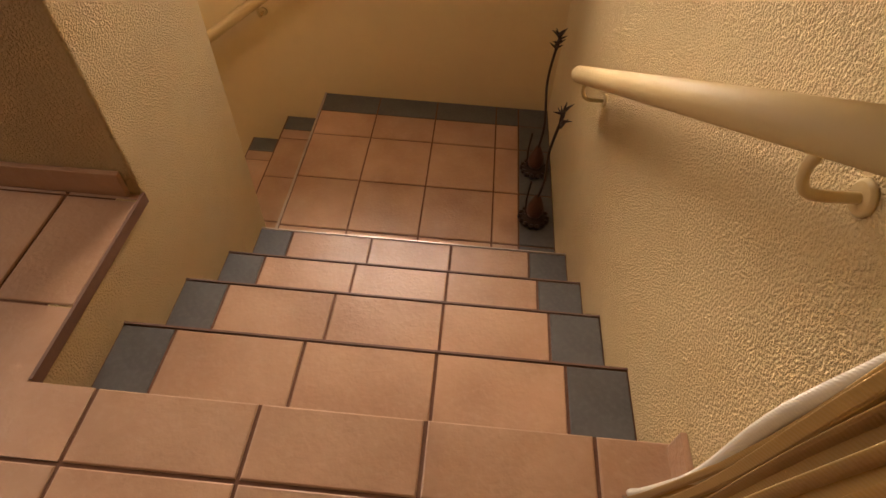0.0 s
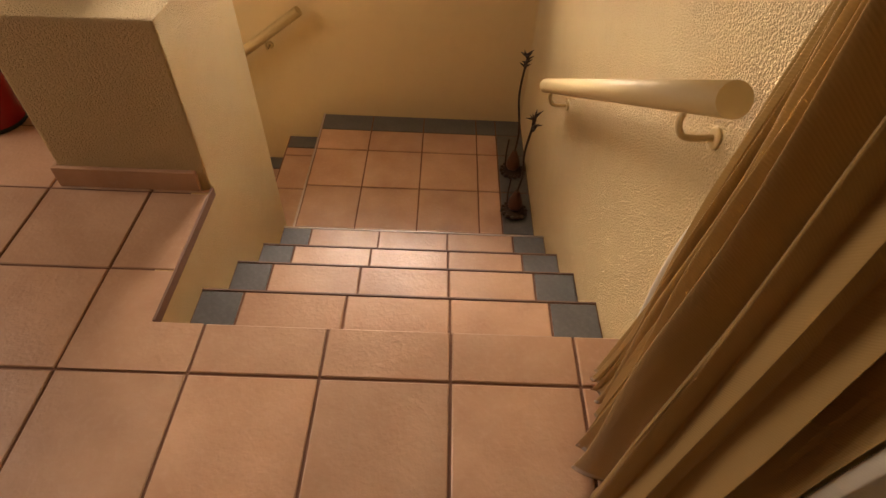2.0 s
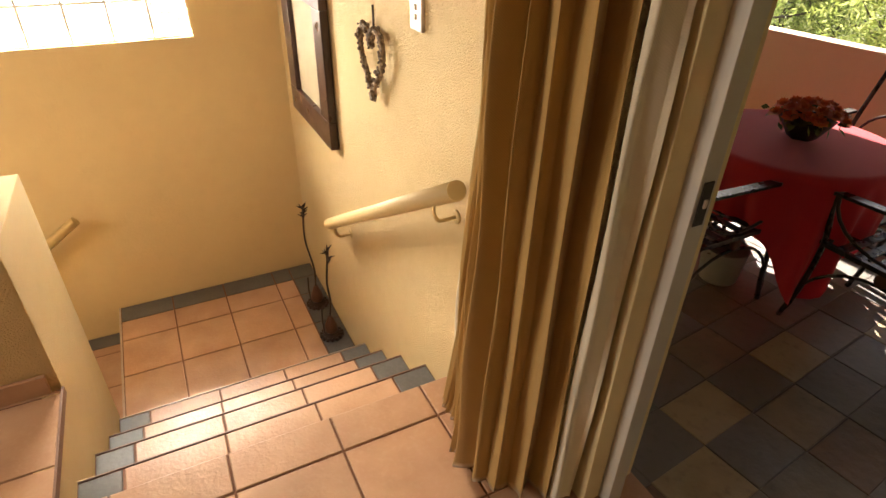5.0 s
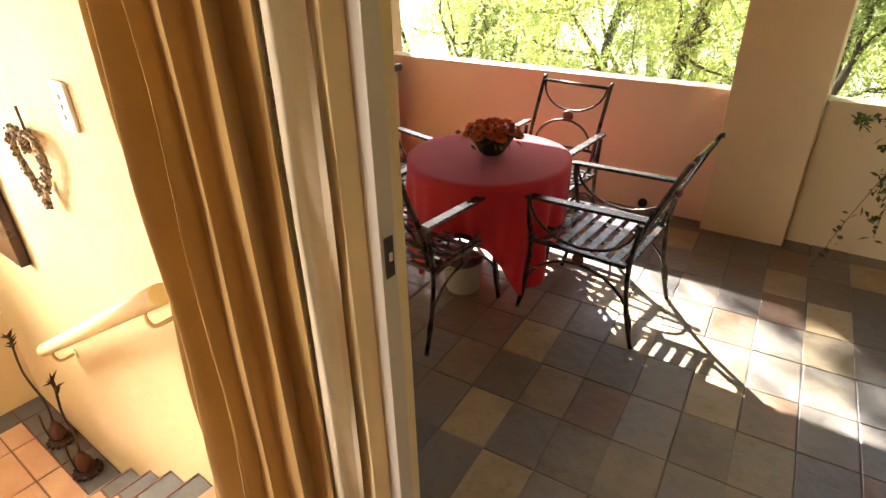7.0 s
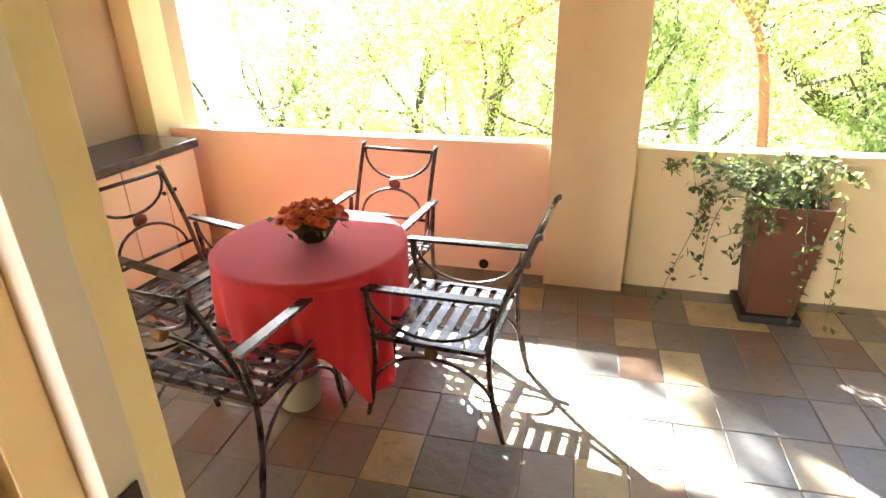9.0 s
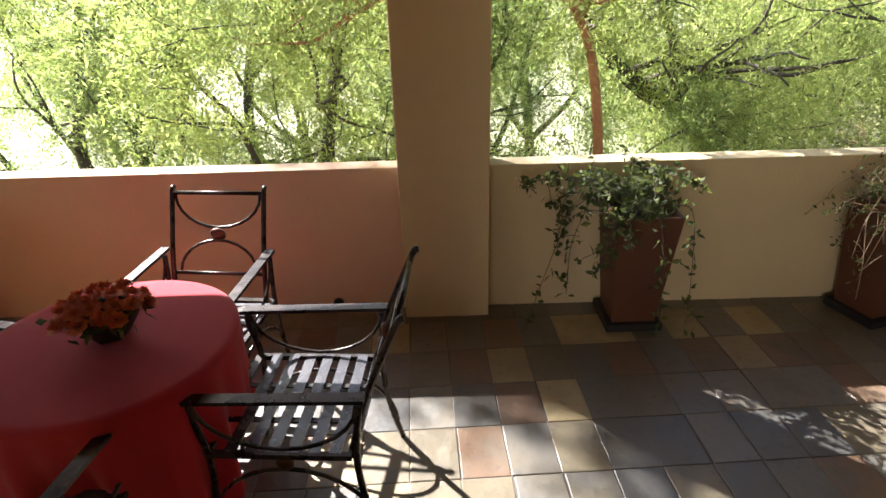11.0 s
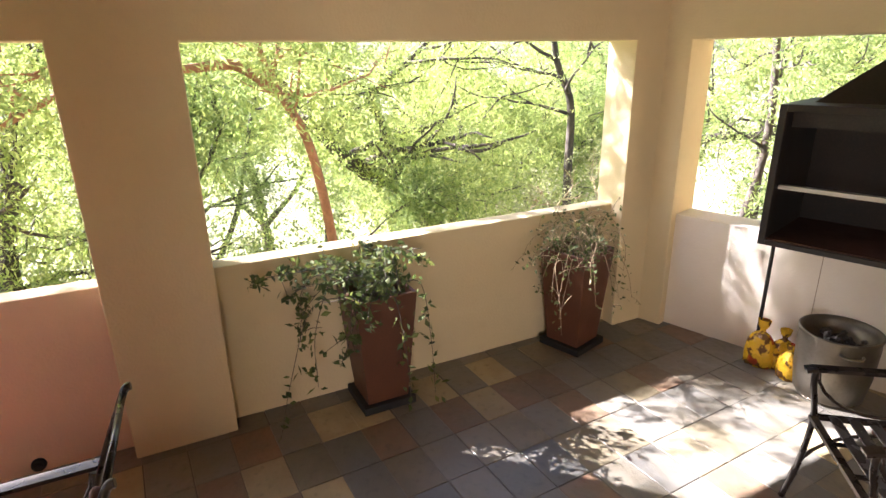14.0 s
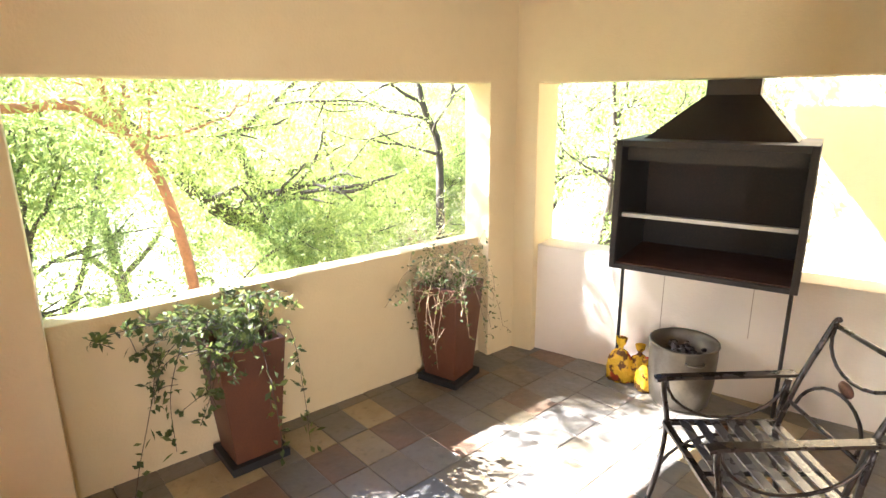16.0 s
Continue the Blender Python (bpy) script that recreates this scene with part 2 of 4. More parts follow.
    if m is not None:
        for q in v:
            q.co = m @ q.co
    for f in ((3, 2, 1, 0), (4, 5, 6, 7), (0, 1, 5, 4), (1, 2, 6, 5), (2, 3, 7, 6), (3, 0, 4, 7)):
        bm.faces.new([v[i] for i in f])
    return bm


def bevelled(bm, width, segments=2):
    bmesh.ops.bevel(bm, geom=bm.edges[:], offset=width, segments=segments, affect="EDGES", profile=0.6)
    return bm


def sweep(bm, pts, section, smooth=True, taper=None):
    """Sweeps a closed section of (side, up) offsets along a line of points."""
    pts = [Vector(p) for p in pts]
    rings, up = [], None
    for i, p in enumerate(pts):
        d = (pts[min(i + 1, len(pts) - 1)] - pts[max(i - 1, 0)]).normalized()
        if up is None:
            up = Vector((0, 0, 1)) if abs(d.z) < 0.9 else Vector((0, 1, 0))
        side = d.cross(up).normalized()
        up = side.cross(d).normalized()
        k = taper[i] if taper else 1.0
        rings.append([bm.verts.new(p + side * (a * k) + up * (b * k)) for a, b in section])
    n = len(section)
    for r0, r1 in zip(rings, rings[1:]):
        for i in range(n):
            f = bm.faces.new((r0[i], r0[(i + 1) % n], r1[(i + 1) % n], r1[i]))
            f.smooth = smooth
    bm.faces.new(rings[0][::-1])
    bm.faces.new(rings[-1])
    return bm


def circle(r, n=8):
    return [(r * math.cos(2 * math.pi * i / n), r * math.sin(2 * math.pi * i / n)) for i in range(n)]


def tube(bm, pts, r, n=8, taper=None):
    return sweep(bm, pts, circle(r, n), True, taper)


def flat(w, h):
    return [(-w / 2, -h / 2), (w / 2, -h / 2), (w / 2, h / 2), (-w / 2, h / 2)]


def lathe(bm, profile, n=24, m=None, cap=True):
    """Turns (radius, height) pairs about the z axis."""
    rings = []
    for r, z in profile:
        ring = [bm.verts.new((r * math.cos(2 * math.pi * i / n), r * math.sin(2 * math.pi * i / n), z)) for i in range(n)]
        if m is not None:
            for q in ring:
                q.co = m @ q.co
        rings.append(ring)
    for a, b in zip(rings, rings[1:]):
        for i in range(n):
            f = bm.faces.new((a[i], a[(i + 1) % n], b[(i + 1) % n], b[i]))
            f.smooth = True
    if cap:
        bm.faces.new(rings[0][::-1])
        bm.faces.new(rings[-1])
    return bm


def mesh_of(name, bm, material, fix=True):
    if fix:
        bmesh.ops.recalc_face_normals(bm, faces=bm.faces[:])
    me = bpy.data.meshes.new(name)
    bm.to_mesh(me)
    bm.free()
    me.materials.append(material)
    return me


def part(name, bm, material, parent, label=""):
    ob = new(name, mesh_of(name, bm, material))
    ob.parent = parent
    return tagged(ob, label=label) if label else ob


def solid(name, bm, material, label="", category="", group="", kind=""):
    return tagged(new(name, mesh_of(name, bm, material)), label, category, group, kind)


def thing(name, m, label, category, group=""):
    ob = new(name)
    ob.empty_display_size = 0.1
    ob.matrix_basis = m
    return tagged(ob, label, category, group)


def arc(p0, p1, sag, n=10, out=(0, 0, -1)):
    """A half round from p0 to p1 that reaches sag towards out."""
    p0, p1, out = Vector(p0), Vector(p1), Vector(out)
    c, h = (p0 + p1) / 2, (p1 - p0) / 2
    return [c - h * math.cos(math.pi * i / n) + out * (sag * math.sin(math.pi * i / n)) for i in range(n + 1)]


def curve_points(pts, n=6):
    """A smooth line through the points."""
    pts = [Vector(p) for p in pts]
    full = [2 * pts[0] - pts[1], *pts, 2 * pts[-1] - pts[-2]]
    out = []
    for i in range(1, len(full) - 2):
        a, b, c, d = full[i - 1:i + 3]
        for k in range(n):
            t = k / n
            out.append(0.5 * (2 * b + (c - a) * t + (2 * a - 5 * b + 4 * c - d) * t * t + (3 * b - a - 3 * c + d) * t ** 3))
    return out + [pts[-1]]


# dark tone for unseen wall and ceilings, chosen to cut bounced light
M_UNSEEN_DARK = speckled("dark_unseen_surface", (0.20, 0.12, 0.07), (0.12, 0.07, 0.04), 0.7, 5, 60, 0.5)

# ---- structure ----
T = 0.32                       # floor tile with its joint
ZB = -0.15                     # balcony floor
ZL = -0.893                     # stair landing
XR, XL = 0.465, -0.775         # stairwell sides
YF = 2.245                     # stairwell end wall
CEIL = 2.45
LINTEL = 1.745                 # underside of the balcony lintels
YN = 2.13                      # inner face of the balcony's north wall
SLOPE = 0.058                  # the balcony's long side runs off square by this much


def structure(name, bm, material, label=""):
    return solid(name, bm, material, label, "", "", "structure")


def panelled(rects):
    bm = bmesh.new()
    for r in rects:
        box(bm, *r)
    return bm


def cut_wall(us, zs, solid_at, n0, n1, m=None):
    """One clean mesh for a wall with openings: cells between the cuts us and zs, from depth n0 to n1."""
    bm = bmesh.new()
    verts = {}

    def v(i, k, n):
        if (i, k, n) not in verts:
            p = Vector((n1 if n else n0, us[i], zs[k]))
            verts[(i, k, n)] = bm.verts.new(m @ p if m is not None else p)
        return verts[(i, k, n)]

    full = {(i, k) for i in range(len(us) - 1) for k in range(len(zs) - 1) if solid_at((us[i] + us[i + 1]) / 2, (zs[k] + zs[k + 1]) / 2)}
    for i, k in full:
        for n in (0, 1):
            bm.faces.new([v(i, k, n), v(i + 1, k, n), v(i + 1, k + 1, n), v(i, k + 1, n)])
        for di, dk, a, b in ((-1, 0, (i, k), (i, k + 1)), (1, 0, (i + 1, k), (i + 1, k + 1)), (0, -1, (i, k), (i + 1, k)), (0, 1, (i, k + 1), (i + 1, k + 1))):
            if (i + di, k + dk) not in full:
                bm.faces.new([v(*a, 0), v(*b, 0), v(*b, 1), v(*a, 1)])
    bmesh.ops.recalc_face_normals(bm, faces=bm.faces[:])
    sharp = [e for e in bm.edges if len(e.link_faces) == 2 and e.calc_face_angle(0) > 0.5]
    bmesh.ops.bevel(bm, geom=sharp, offset=0.008, segments=2, affect="EDGES", profile=0.6)
    return bm


# wall between the room and the balcony, with the door opening
structure("wall_east", cut_wall([-7.2, -3.2, -0.50, 2.6], [-2.2, -0.6, 2.1, CEIL], lambda u, z: u > -0.50 or (z > 2.1) or (u < -3.2 and z > -0.6), XR, 0.74), M_STUCCO, "rough cream plaster wall beside the stairs")
structure("wall_north", panelled([(-3.6, XR, YF, YF + 0.25, -2.4, 0.74), (-3.6, -0.975, YF, YF + 0.25, 0.74, 1.45), (-0.01, XR, YF, YF + 0.25, 0.74, 1.45), (-3.6, XR, YF, YF + 0.25, 1.45, CEIL)]), M_PLASTER, "cream plaster wall at the stair landing")
# unseen wall; its opening is added for the room fill light
structure("wall_west", panelled([(-3.75, -3.5, -7.0, YF + 0.25, -2.4, 0.9), (-3.75, -3.5, -7.0, -0.35, 0.9, CEIL), (-3.75, -3.5, 1.25, YF + 0.25, 0.9, CEIL), (-3.75, -3.5, -0.35, 1.25, 2.1, CEIL)]), M_PLASTER)
structure("wall_south", panelled([(-3.75, XR, -7.2, -7.0, -0.3, CEIL)]), M_UNSEEN_DARK)
structure("ceiling", panelled([(-3.75, 0.6, -7.2, YF + 0.25, CEIL, CEIL + 0.15)]), M_UNSEEN_DARK)
structure("floor", panelled([(-3.5, XL - 0.061, -7.0, 1.0, -0.25, -0.005), (XL - 0.061, XL, -7.0, -0.001, -0.25, -0.005), (XL, XR, -7.0, -0.004, -0.25, -0.005)]), M_GROUT, "brown grout bed of the tiled floor")
structure("floor_edge_wall", panelled([(XL - 0.06, XL, 0.0, 0.519, -1.2, -0.004)]), M_STUCCO)
# low stair wall and its thick end block
structure("stair_block", bevelled(panelled([(-1.235, XL, 0.515, 1.08, -1.3, 0.555)]), 0.006), M_STUCCO, "chunky cream plaster block beside the stairs")
structure("stair_low_wall", panelled([(-3.5, -1.236, 1.0, 1.08, -1.9, 0.55)]), M_PLASTER)
structure("baseboard", bevelled(panelled([(-1.25, XL - 0.03, 0.498, 0.514, 0.0, 0.075), (-1.252, -1.236, 0.5145, 0.99, 0.0, 0.075)]), 0.003), M_TILE, "terracotta tile skirting round the plaster block")
structure("baseboard_wall", bevelled(panelled([(XR - 0.013, XR - 0.0005, -0.49, -0.012, 0.0, 0.075)]), 0.003), M_TILE, "terracotta tile skirting at the head of the stairs")
structure("trim", panelled([(XL - 0.003, XL + 0.004, 0.0, 0.519, -0.03, 0.002)]), M_NOSE_DARK)

# stairs: four treads to the landing, then more treads at its side
NOSE_Y = [0.249, 0.513, 0.766, 1.039]
TREAD_Z = [-0.18, -0.352, -0.53, -0.705]
stairs = tagged(new("stairs"), "tiled stairs with grey edge tiles", "", "", "structure")
y0 = -0.004
for y1, z in zip(NOSE_Y, TREAD_Z):
    part("step", panelled([(XL, XR, y0, y1 - 0.004, ZL - 0.3, z - 0.005)]), M_GROUT, stairs)
    y0 = y1 - 0.004
part("landing", panelled([(-0.80, XR, y0, YF, ZL - 0.3, ZL - 0.005)]), M_GROUT, stairs)
for i in range(5):
    part("step", panelled([(-0.80 - 0.25 * (i + 1), -0.80 - 0.25 * i, 1.08, YF, ZL - 1.5, ZL - 0.185 * (i + 1) - 0.005)]), M_GROUT, stairs)

# balcony slab, long parapet side and the short side behind the cooker
structure("balcony_floor", panelled([(0.74, 4.05, -5.6, 2.35, -0.45, ZB - 0.004)]), M_SLATEBED, "slate floor of a covered balcony")
structure("door_sill", bevelled(panelled([(XR, 0.745, -3.2, -0.50, -0.3, -0.002)]), 0.004), M_TILE)
# wall coloured as shaded; its unseen opening is added to brighten the bay
structure("balcony_wall_north", cut_wall([0.74, 0.95, 2.42, 3.9], [ZB - 0.3, 0.86, LINTEL, CEIL], lambda u, z: not (0.95 < u < 2.42 and 0.86 < z < LINTEL), YN, YN + 0.22, Matrix(((0, 1, 0, 0), (1, 0, 0, 0), (0, 0, 1, 0), (0, 0, 0, 1)))), M_SHADE_JOINT, "plaster end wall above the cupboard, toned tan for its shade")
structure("balcony_wall_end", panelled([(0.74, 1.0, -6.2, -4.9, ZB - 0.3, CEIL)]), M_OUT)
structure("balcony_ceiling", panelled([(0.6, 4.2, -6.2, 2.4, CEIL, CEIL + 0.15)]), M_UNSEEN_DARK)
SIDE = Matrix(((1, -SLOPE, 0, 0), (0, 1, 0, 0), (0, 0, 1, 0), (0, 0, 0, 1)))   # shears x along the long side
XP, XF, XO = 3.54, 3.43, 3.67        # parapet face, pillar face, outer face at y = 0


def sheared(rects):
    bm = bmesh.new()
    for r in rects:
        box(bm, *r, SIDE)
    return bm


structure("parapet_long", bevelled(sheared([(XP, XO, -3.95, -0.93, ZB - 0.3, 0.71)]), 0.008), M_OUT, "cream plaster balcony parapet")
structure("parapet_dining", bevelled(sheared([(XP, XO, -0.928, YN, ZB - 0.3, 0.71)]), 0.008), M_BOUNCE_PEACH, "plaster balcony parapet behind the table, tinted peach for bounced light")
structure("arcade_long", cut_wall([-4.02, -3.69, -1.165, -0.695, 1.97, YN + 0.02], [ZB - 0.2, LINTEL, CEIL], lambda u, z: z > LINTEL or -1.165 < u < -0.695 or u < -3.69 or u > 1.97, XF, XO + 0.02, SIDE), M_OUT, "cream plaster pillars and deep lintel of the balcony")
A2 = radians(20.0)
END = Matrix.Translation((3.65, -3.94, 0)) @ Matrix(((-math.cos(A2), -math.sin(A2), 0, 0), (-math.sin(A2), math.cos(A2), 0, 0), (0, 0, 1, 0), (0, 0, 0, 1)))


def end_boxes(rects):
    """Boxes along the short side: distance along it, distance into the balcony, height."""
    bm = bmesh.new()
    for r in rects:
        box(bm, *r, END)
    return bm


structure("parapet_short", bevelled(end_boxes([(0.0, 2.9, -0.30, -0.07, ZB - 0.3, 0.645)]), 0.008), M_BOUNCE_WHITE, "plaster parapet behind the braai, whitened for bounced light")
structure("parapet_joint", end_boxes([(1.02, 1.0235, -0.0695, -0.0675, 0.12, 0.643), (1.52, 1.5235, -0.0695, -0.0675, 0.25, 0.643)]), M_SHADE_JOINT, "thin tan joints in the whitish parapet")
FLIP = END @ Matrix(((0, 1, 0, 0), (1, 0, 0, 0), (0, 0, 1, 0), (0, 0, 0, 1)))
structure("arcade_short", cut_wall([-0.06, 0.15, 2.9], [ZB - 0.2, LINTEL, CEIL], lambda u, z: z > LINTEL or u < 0.15, -0.32, 0.0, FLIP), M_OUT, "cream plaster corner pillar and lintel behind the braai")

# ---- balcony things ----


def dining_chair():
    c = thing("patio_chair", Matrix(), "black wrought-iron patio armchair with strap seat", "chair", "patio chairs")
    w = 0.255

    def bar(name, pts, wd, ht, label="", material=M_IRON):
        return part(name, sweep(bmesh.new(), pts, flat(wd, ht), False), material, c, label)

    def rod(name, pts, r=0.0075, label="", material=M_IRON):
        return part(name, tube(bmesh.new(), pts, r, 6), material, c, label)

    for s in (-1, 1):
        rod("front_leg", curve_points([(s * w, 0.30, 0.0), (s * w, 0.265, 0.16), (s * w, 0.245, 0.40), (s * w, 0.27, 0.56), (s * w, 0.27, 0.618)], 5), 0.012)
        rod("back_leg", curve_points([(s * w, -0.30, 0.0), (s * w, -0.255, 0.18), (s * w, -0.235, 0.40), (s * w, -0.26, 0.62)], 5), 0.012)
        rod("back_post", curve_points([(s * 0.222, -0.215, 0.41), (s * 0.222, -0.275, 0.62), (s * 0.222, -0.375, 0.86), (s * 0.222, -0.395, 0.90), (s * 0.222, -0.41, 0.905)], 5), 0.0125)
        bar("armrest", [(s * w, 0.31, 0.620), (s * w, 0.28, 0.628), (s * w, -0.28, 0.645)], 0.042, 0.014)
        rod("arm_arc", arc((s * w, 0.262, 0.62), (s * w, -0.25, 0.62), 0.185, 12))
        rod("leg_arch", arc((s * w, 0.285, 0.08), (s * w, -0.285, 0.08), 0.27, 14, (0, 0, 1)))
        part("disc", lathe(bmesh.new(), [(0.010, -0.012), (0.026, -0.009), (0.030, 0), (0.026, 0.009), (0.010, 0.012)], 14, pose(s * w, 0, 0.375, 0, 90, 0)), M_COPPER, c, "rusty round boss")
    bar("seat_frame", [(-w, 0.25, 0.41), (w, 0.25, 0.41)], 0.028, 0.016)
    bar("seat_frame", [(-w, -0.22, 0.41), (w, -0.22, 0.41)], 0.028, 0.016)
    bar("seat_frame", [(-w, -0.22, 0.41), (-w, 0.25, 0.41)], 0.02, 0.02)
    bar("seat_frame", [(w, -0.22, 0.41), (w, 0.25, 0.41)], 0.02, 0.02)
    for i in range(6):
        y = -0.165 + 0.068 * i
        bar("seat_strap", [(-w, y, 0.418), (-0.1, y, 0.412), (0.1, y, 0.412), (w, y, 0.418)], 0.040, 0.006, "", M_IRON_LIT)
    for x in (-0.09, 0.09):
        bar("seat_brace", [(x, -0.215, 0.402), (x, 0.245, 0.402)], 0.022, 0.006)
    rod("top_rail", [(-0.222, -0.385, 0.885), (0.222, -0.385, 0.885)], 0.010)
    rod("back_rail", [(-0.222, -0.252, 0.535), (0.222, -0.252, 0.535)], 0.009)
    lean = Vector((0, 0.33, -1)).normalized()
    rod("back_arc", arc((-0.205, -0.381, 0.876), (0.205, -0.381, 0.876), 0.15, 12, lean))
    rod("back_arc", arc((-0.185, -0.256, 0.545), (0.185, -0.256, 0.545), 0.145, 12, -lean))
    part("disc", lathe(bmesh.new(), [(0.012, -0.012), (0.032, -0.009), (0.036, 0), (0.032, 0.009), (0.012, 0.012)], 16, pose(0, -0.316, 0.707, 72, 0, 0)), M_COPPER, c, "rusty round boss")
    return c


chair = dining_chair()
CHAIRS = [(2.29, -0.483, 0), (1.757, 0.205, -91), (2.76, 0.12, 87), (2.17, 0.75, 172), (1.645, -3.36, -37)]
chair.matrix_basis = pose(*CHAIRS[0][:2], ZB, 0, 0, CHAIRS[0][2])
for x, y, a in CHAIRS[1:]:
    copy_thing(chair, pose(x, y, ZB, 0, 0, a))

TABLE = (2.255, 0.15, ZB)
TH = 0.685


def round_table():
    t = thing("round_table", pose(*TABLE), "round patio table under a red cloth", "table")
    part("tabletop", lathe(bmesh.new(), [(0.385, TH - 0.02), (0.40, TH - 0.014), (0.40, TH - 0.006), (0.385, TH - 0.003)], 32), M_IRON, t)
    for i in range(4):
        a = radians(45 + 90 * i)
        d = Vector((math.cos(a), math.sin(a), 0))
        part("leg", tube(bmesh.new(), curve_points([d * 0.30, d * 0.2 + Vector((0, 0, 0.25)), d * 0.18 + Vector((0, 0, 0.5)), d * 0.28 + Vector((0, 0, TH - 0.03))], 5), 0.012, 6), M_IRON, t)
    return t


round_table()


def tablecloth():
    """A square cloth over a round top: it hangs lowest at its four corners."""
    bm = bmesh.new()
    n, rows, R = 144, 16, 0.425
    rings = []
    centre = bm.verts.new((0, 0, TH + 0.002))
    for r in (0.1, 0.2, 0.3, 0.395):
        rings.append([bm.verts.new((r * math.cos(2 * math.pi * i / n), r * math.sin(2 * math.pi * i / n), TH + 0.002 + 0.0015 * noise.noise(Vector((r * 9 * math.cos(2 * math.pi * i / n), r * 9 * math.sin(2 * math.pi * i / n), 2))))) for i in range(n)])
    for j in range(rows + 1):
        ring = []
        for i in range(n):
            a = 2 * math.pi * i / n
            q = abs(math.cos(2 * (a - radians(60))))
            drop = (0.29 + 0.31 * q ** 4) * j / rows
            k = j / rows
            fold = 0.028 * k * math.sin(a * 13 + 2.2 * math.sin(a * 3)) + 0.015 * k * math.sin(a * 23 + 1.3)
            rr = R + 0.012 * min(1, 4 * k) - 0.035 * k + fold + 0.02 * q * k
            z = TH + 0.002 - (0.012 if j else 0.004) - drop
            ring.append(bm.verts.new((rr * math.cos(a), rr * math.sin(a), z)))
        rings.append(ring)
    for i in range(n):
        bm.faces.new((centre, rings[0][i], rings[0][(i + 1) % n]))
    for a, b in zip(rings, rings[1:]):
        for i in range(n):
            bm.faces.new((a[i], b[i], b[(i + 1) % n], a[(i + 1) % n]))
    for f in bm.faces:
        f.smooth = True
    ob = solid("tablecloth", bm, M_CLOTH, "red cotton tablecloth hanging over a round table", "tablecloth")
    ob.matrix_basis = pose(*TABLE)
    return ob


tablecloth()


def tapered_planter(m, label):
    p = thing("planter", m, label, "planter", "tall planters")
    b, t, h = 0.115, 0.167, 0.67
    bm = bmesh.new()
    rings = [[bm.verts.new((sx * q, sy * q, z)) for sx, sy in ((-1, -1), (1, -1), (1, 1), (-1, 1))] for q, z in ((b, 0.03), (t, h), (t - 0.022, h), (t - 0.03, h - 0.09))]
    bm.faces.new(rings[0][::-1])
    bm.faces.new(rings[-1])
    for r0, r1 in zip(rings, rings[1:]):
        for i in range(4):
            bm.faces.new((r0[i], r0[(i + 1) % 4], r1[(i + 1) % 4], r1[i]))
    part("pot", bevelled(bm, 0.004), M_RUST, p)
    part("saucer", bevelled(panelled([(-0.15, 0.15, -0.15, 0.15, 0.0, 0.045)]), 0.008), M_BLACK, p, "black plastic saucer")
    part("soil", panelled([(-t + 0.035, t - 0.035, -t + 0.035, t - 0.035, h - 0.1, h - 0.06)]), M_BARK, p, "dark potting soil")
    return p


P1 = pose(3.485, -1.935, ZB, 0, 0, 4)
P2 = pose(3.555, -3.28, ZB, 0, 0, 20)
tapered_planter(P1, "tall tapered rust-red planter on a black saucer")
tapered_planter(P2, "tall tapered rust-red planter holding a withered shrub")


M_SCORCH = speckled("scorched_rust", (0.085, 0.035, 0.02), (0.04, 0.02, 0.015), 0.7, 8, 90, 0.5)


def braai():
    """A built-in charcoal cooker: open steel box with shelf, hood and flue."""
    g = thing("braai", END @ pose(0.765, 0, 0), "black steel built-in braai with hood and flue", "grill")
    w, n0, n1, z0, z1 = 0.975, -0.36, 0.27, 0.66, 1.412
    e = 0.035
    part("side_panel", panelled([(0, e, n0, n1 - 0.02, z0 + e + 0.001, z1 - e - 0.001)]), M_STEEL, g)
    part("side_panel", panelled([(w - e, w, n0, n1 - 0.02, z0 + e + 0.001, z1 - e - 0.001)]), M_STEEL, g)
    part("base_panel", panelled([(0, w, n0, n1 - 0.02, z0, z0 + e)]), M_SCORCH, g, "scorched rust-brown floor plate")
    part("top_panel", panelled([(0, w, n0, n1 - 0.02, z1 - e, z1)]), M_STEEL, g)
    part("back_panel", panelled([(e + 0.001, w - e - 0.001, n0, n0 + 0.02, z0 + e + 0.001, z1 - e - 0.001)]), M_STEEL, g)
    f = n1 - 0.018
    part("front_frame", bevelled(panelled([(0, e, f, n1, z0, z1), (w - e, w, f, n1, z0, z1), (e + 0.001, w - e - 0.001, f, n1, z1 - e, z1), (e + 0.001, w - e - 0.001, f, n1, z0, z0 + 0.03)]), 0.002, 1), M_STEEL, g)
    part("grid_shelf", panelled([(e + 0.005, w - e - 0.005, n1 - 0.10, n1 - 0.06, 0.965, 0.988)]), M_ALU, g, "pale steel grill shelf edge")
    part("baffle", panelled([(e + 0.005, w - e - 0.005, n1 - 0.12, n1 - 0.10, z1 - 0.12, z1 - e)]), M_STEEL, g)
    bm = bmesh.new()
    a, b = 0.10, 0.345
    lo = [bm.verts.new(p) for p in ((a, n0 + 0.02, z1 + 0.001), (w - a, n0 + 0.02, z1 + 0.001), (w - a, n1 - 0.2, z1 + 0.001), (a, n1 - 0.2, z1 + 0.001))]
    hi = [bm.verts.new(p) for p in ((b, n0 - 0.1, 1.66), (w - b, n0 - 0.1, 1.66), (w - b, n0 + 0.03, 1.66), (b, n0 + 0.03, 1.66))]
    for i in range(4):
        bm.faces.new((lo[i], lo[(i + 1) % 4], hi[(i + 1) % 4], hi[i]))
    bm.faces.new(lo[::-1])
    bm.faces.new(hi)
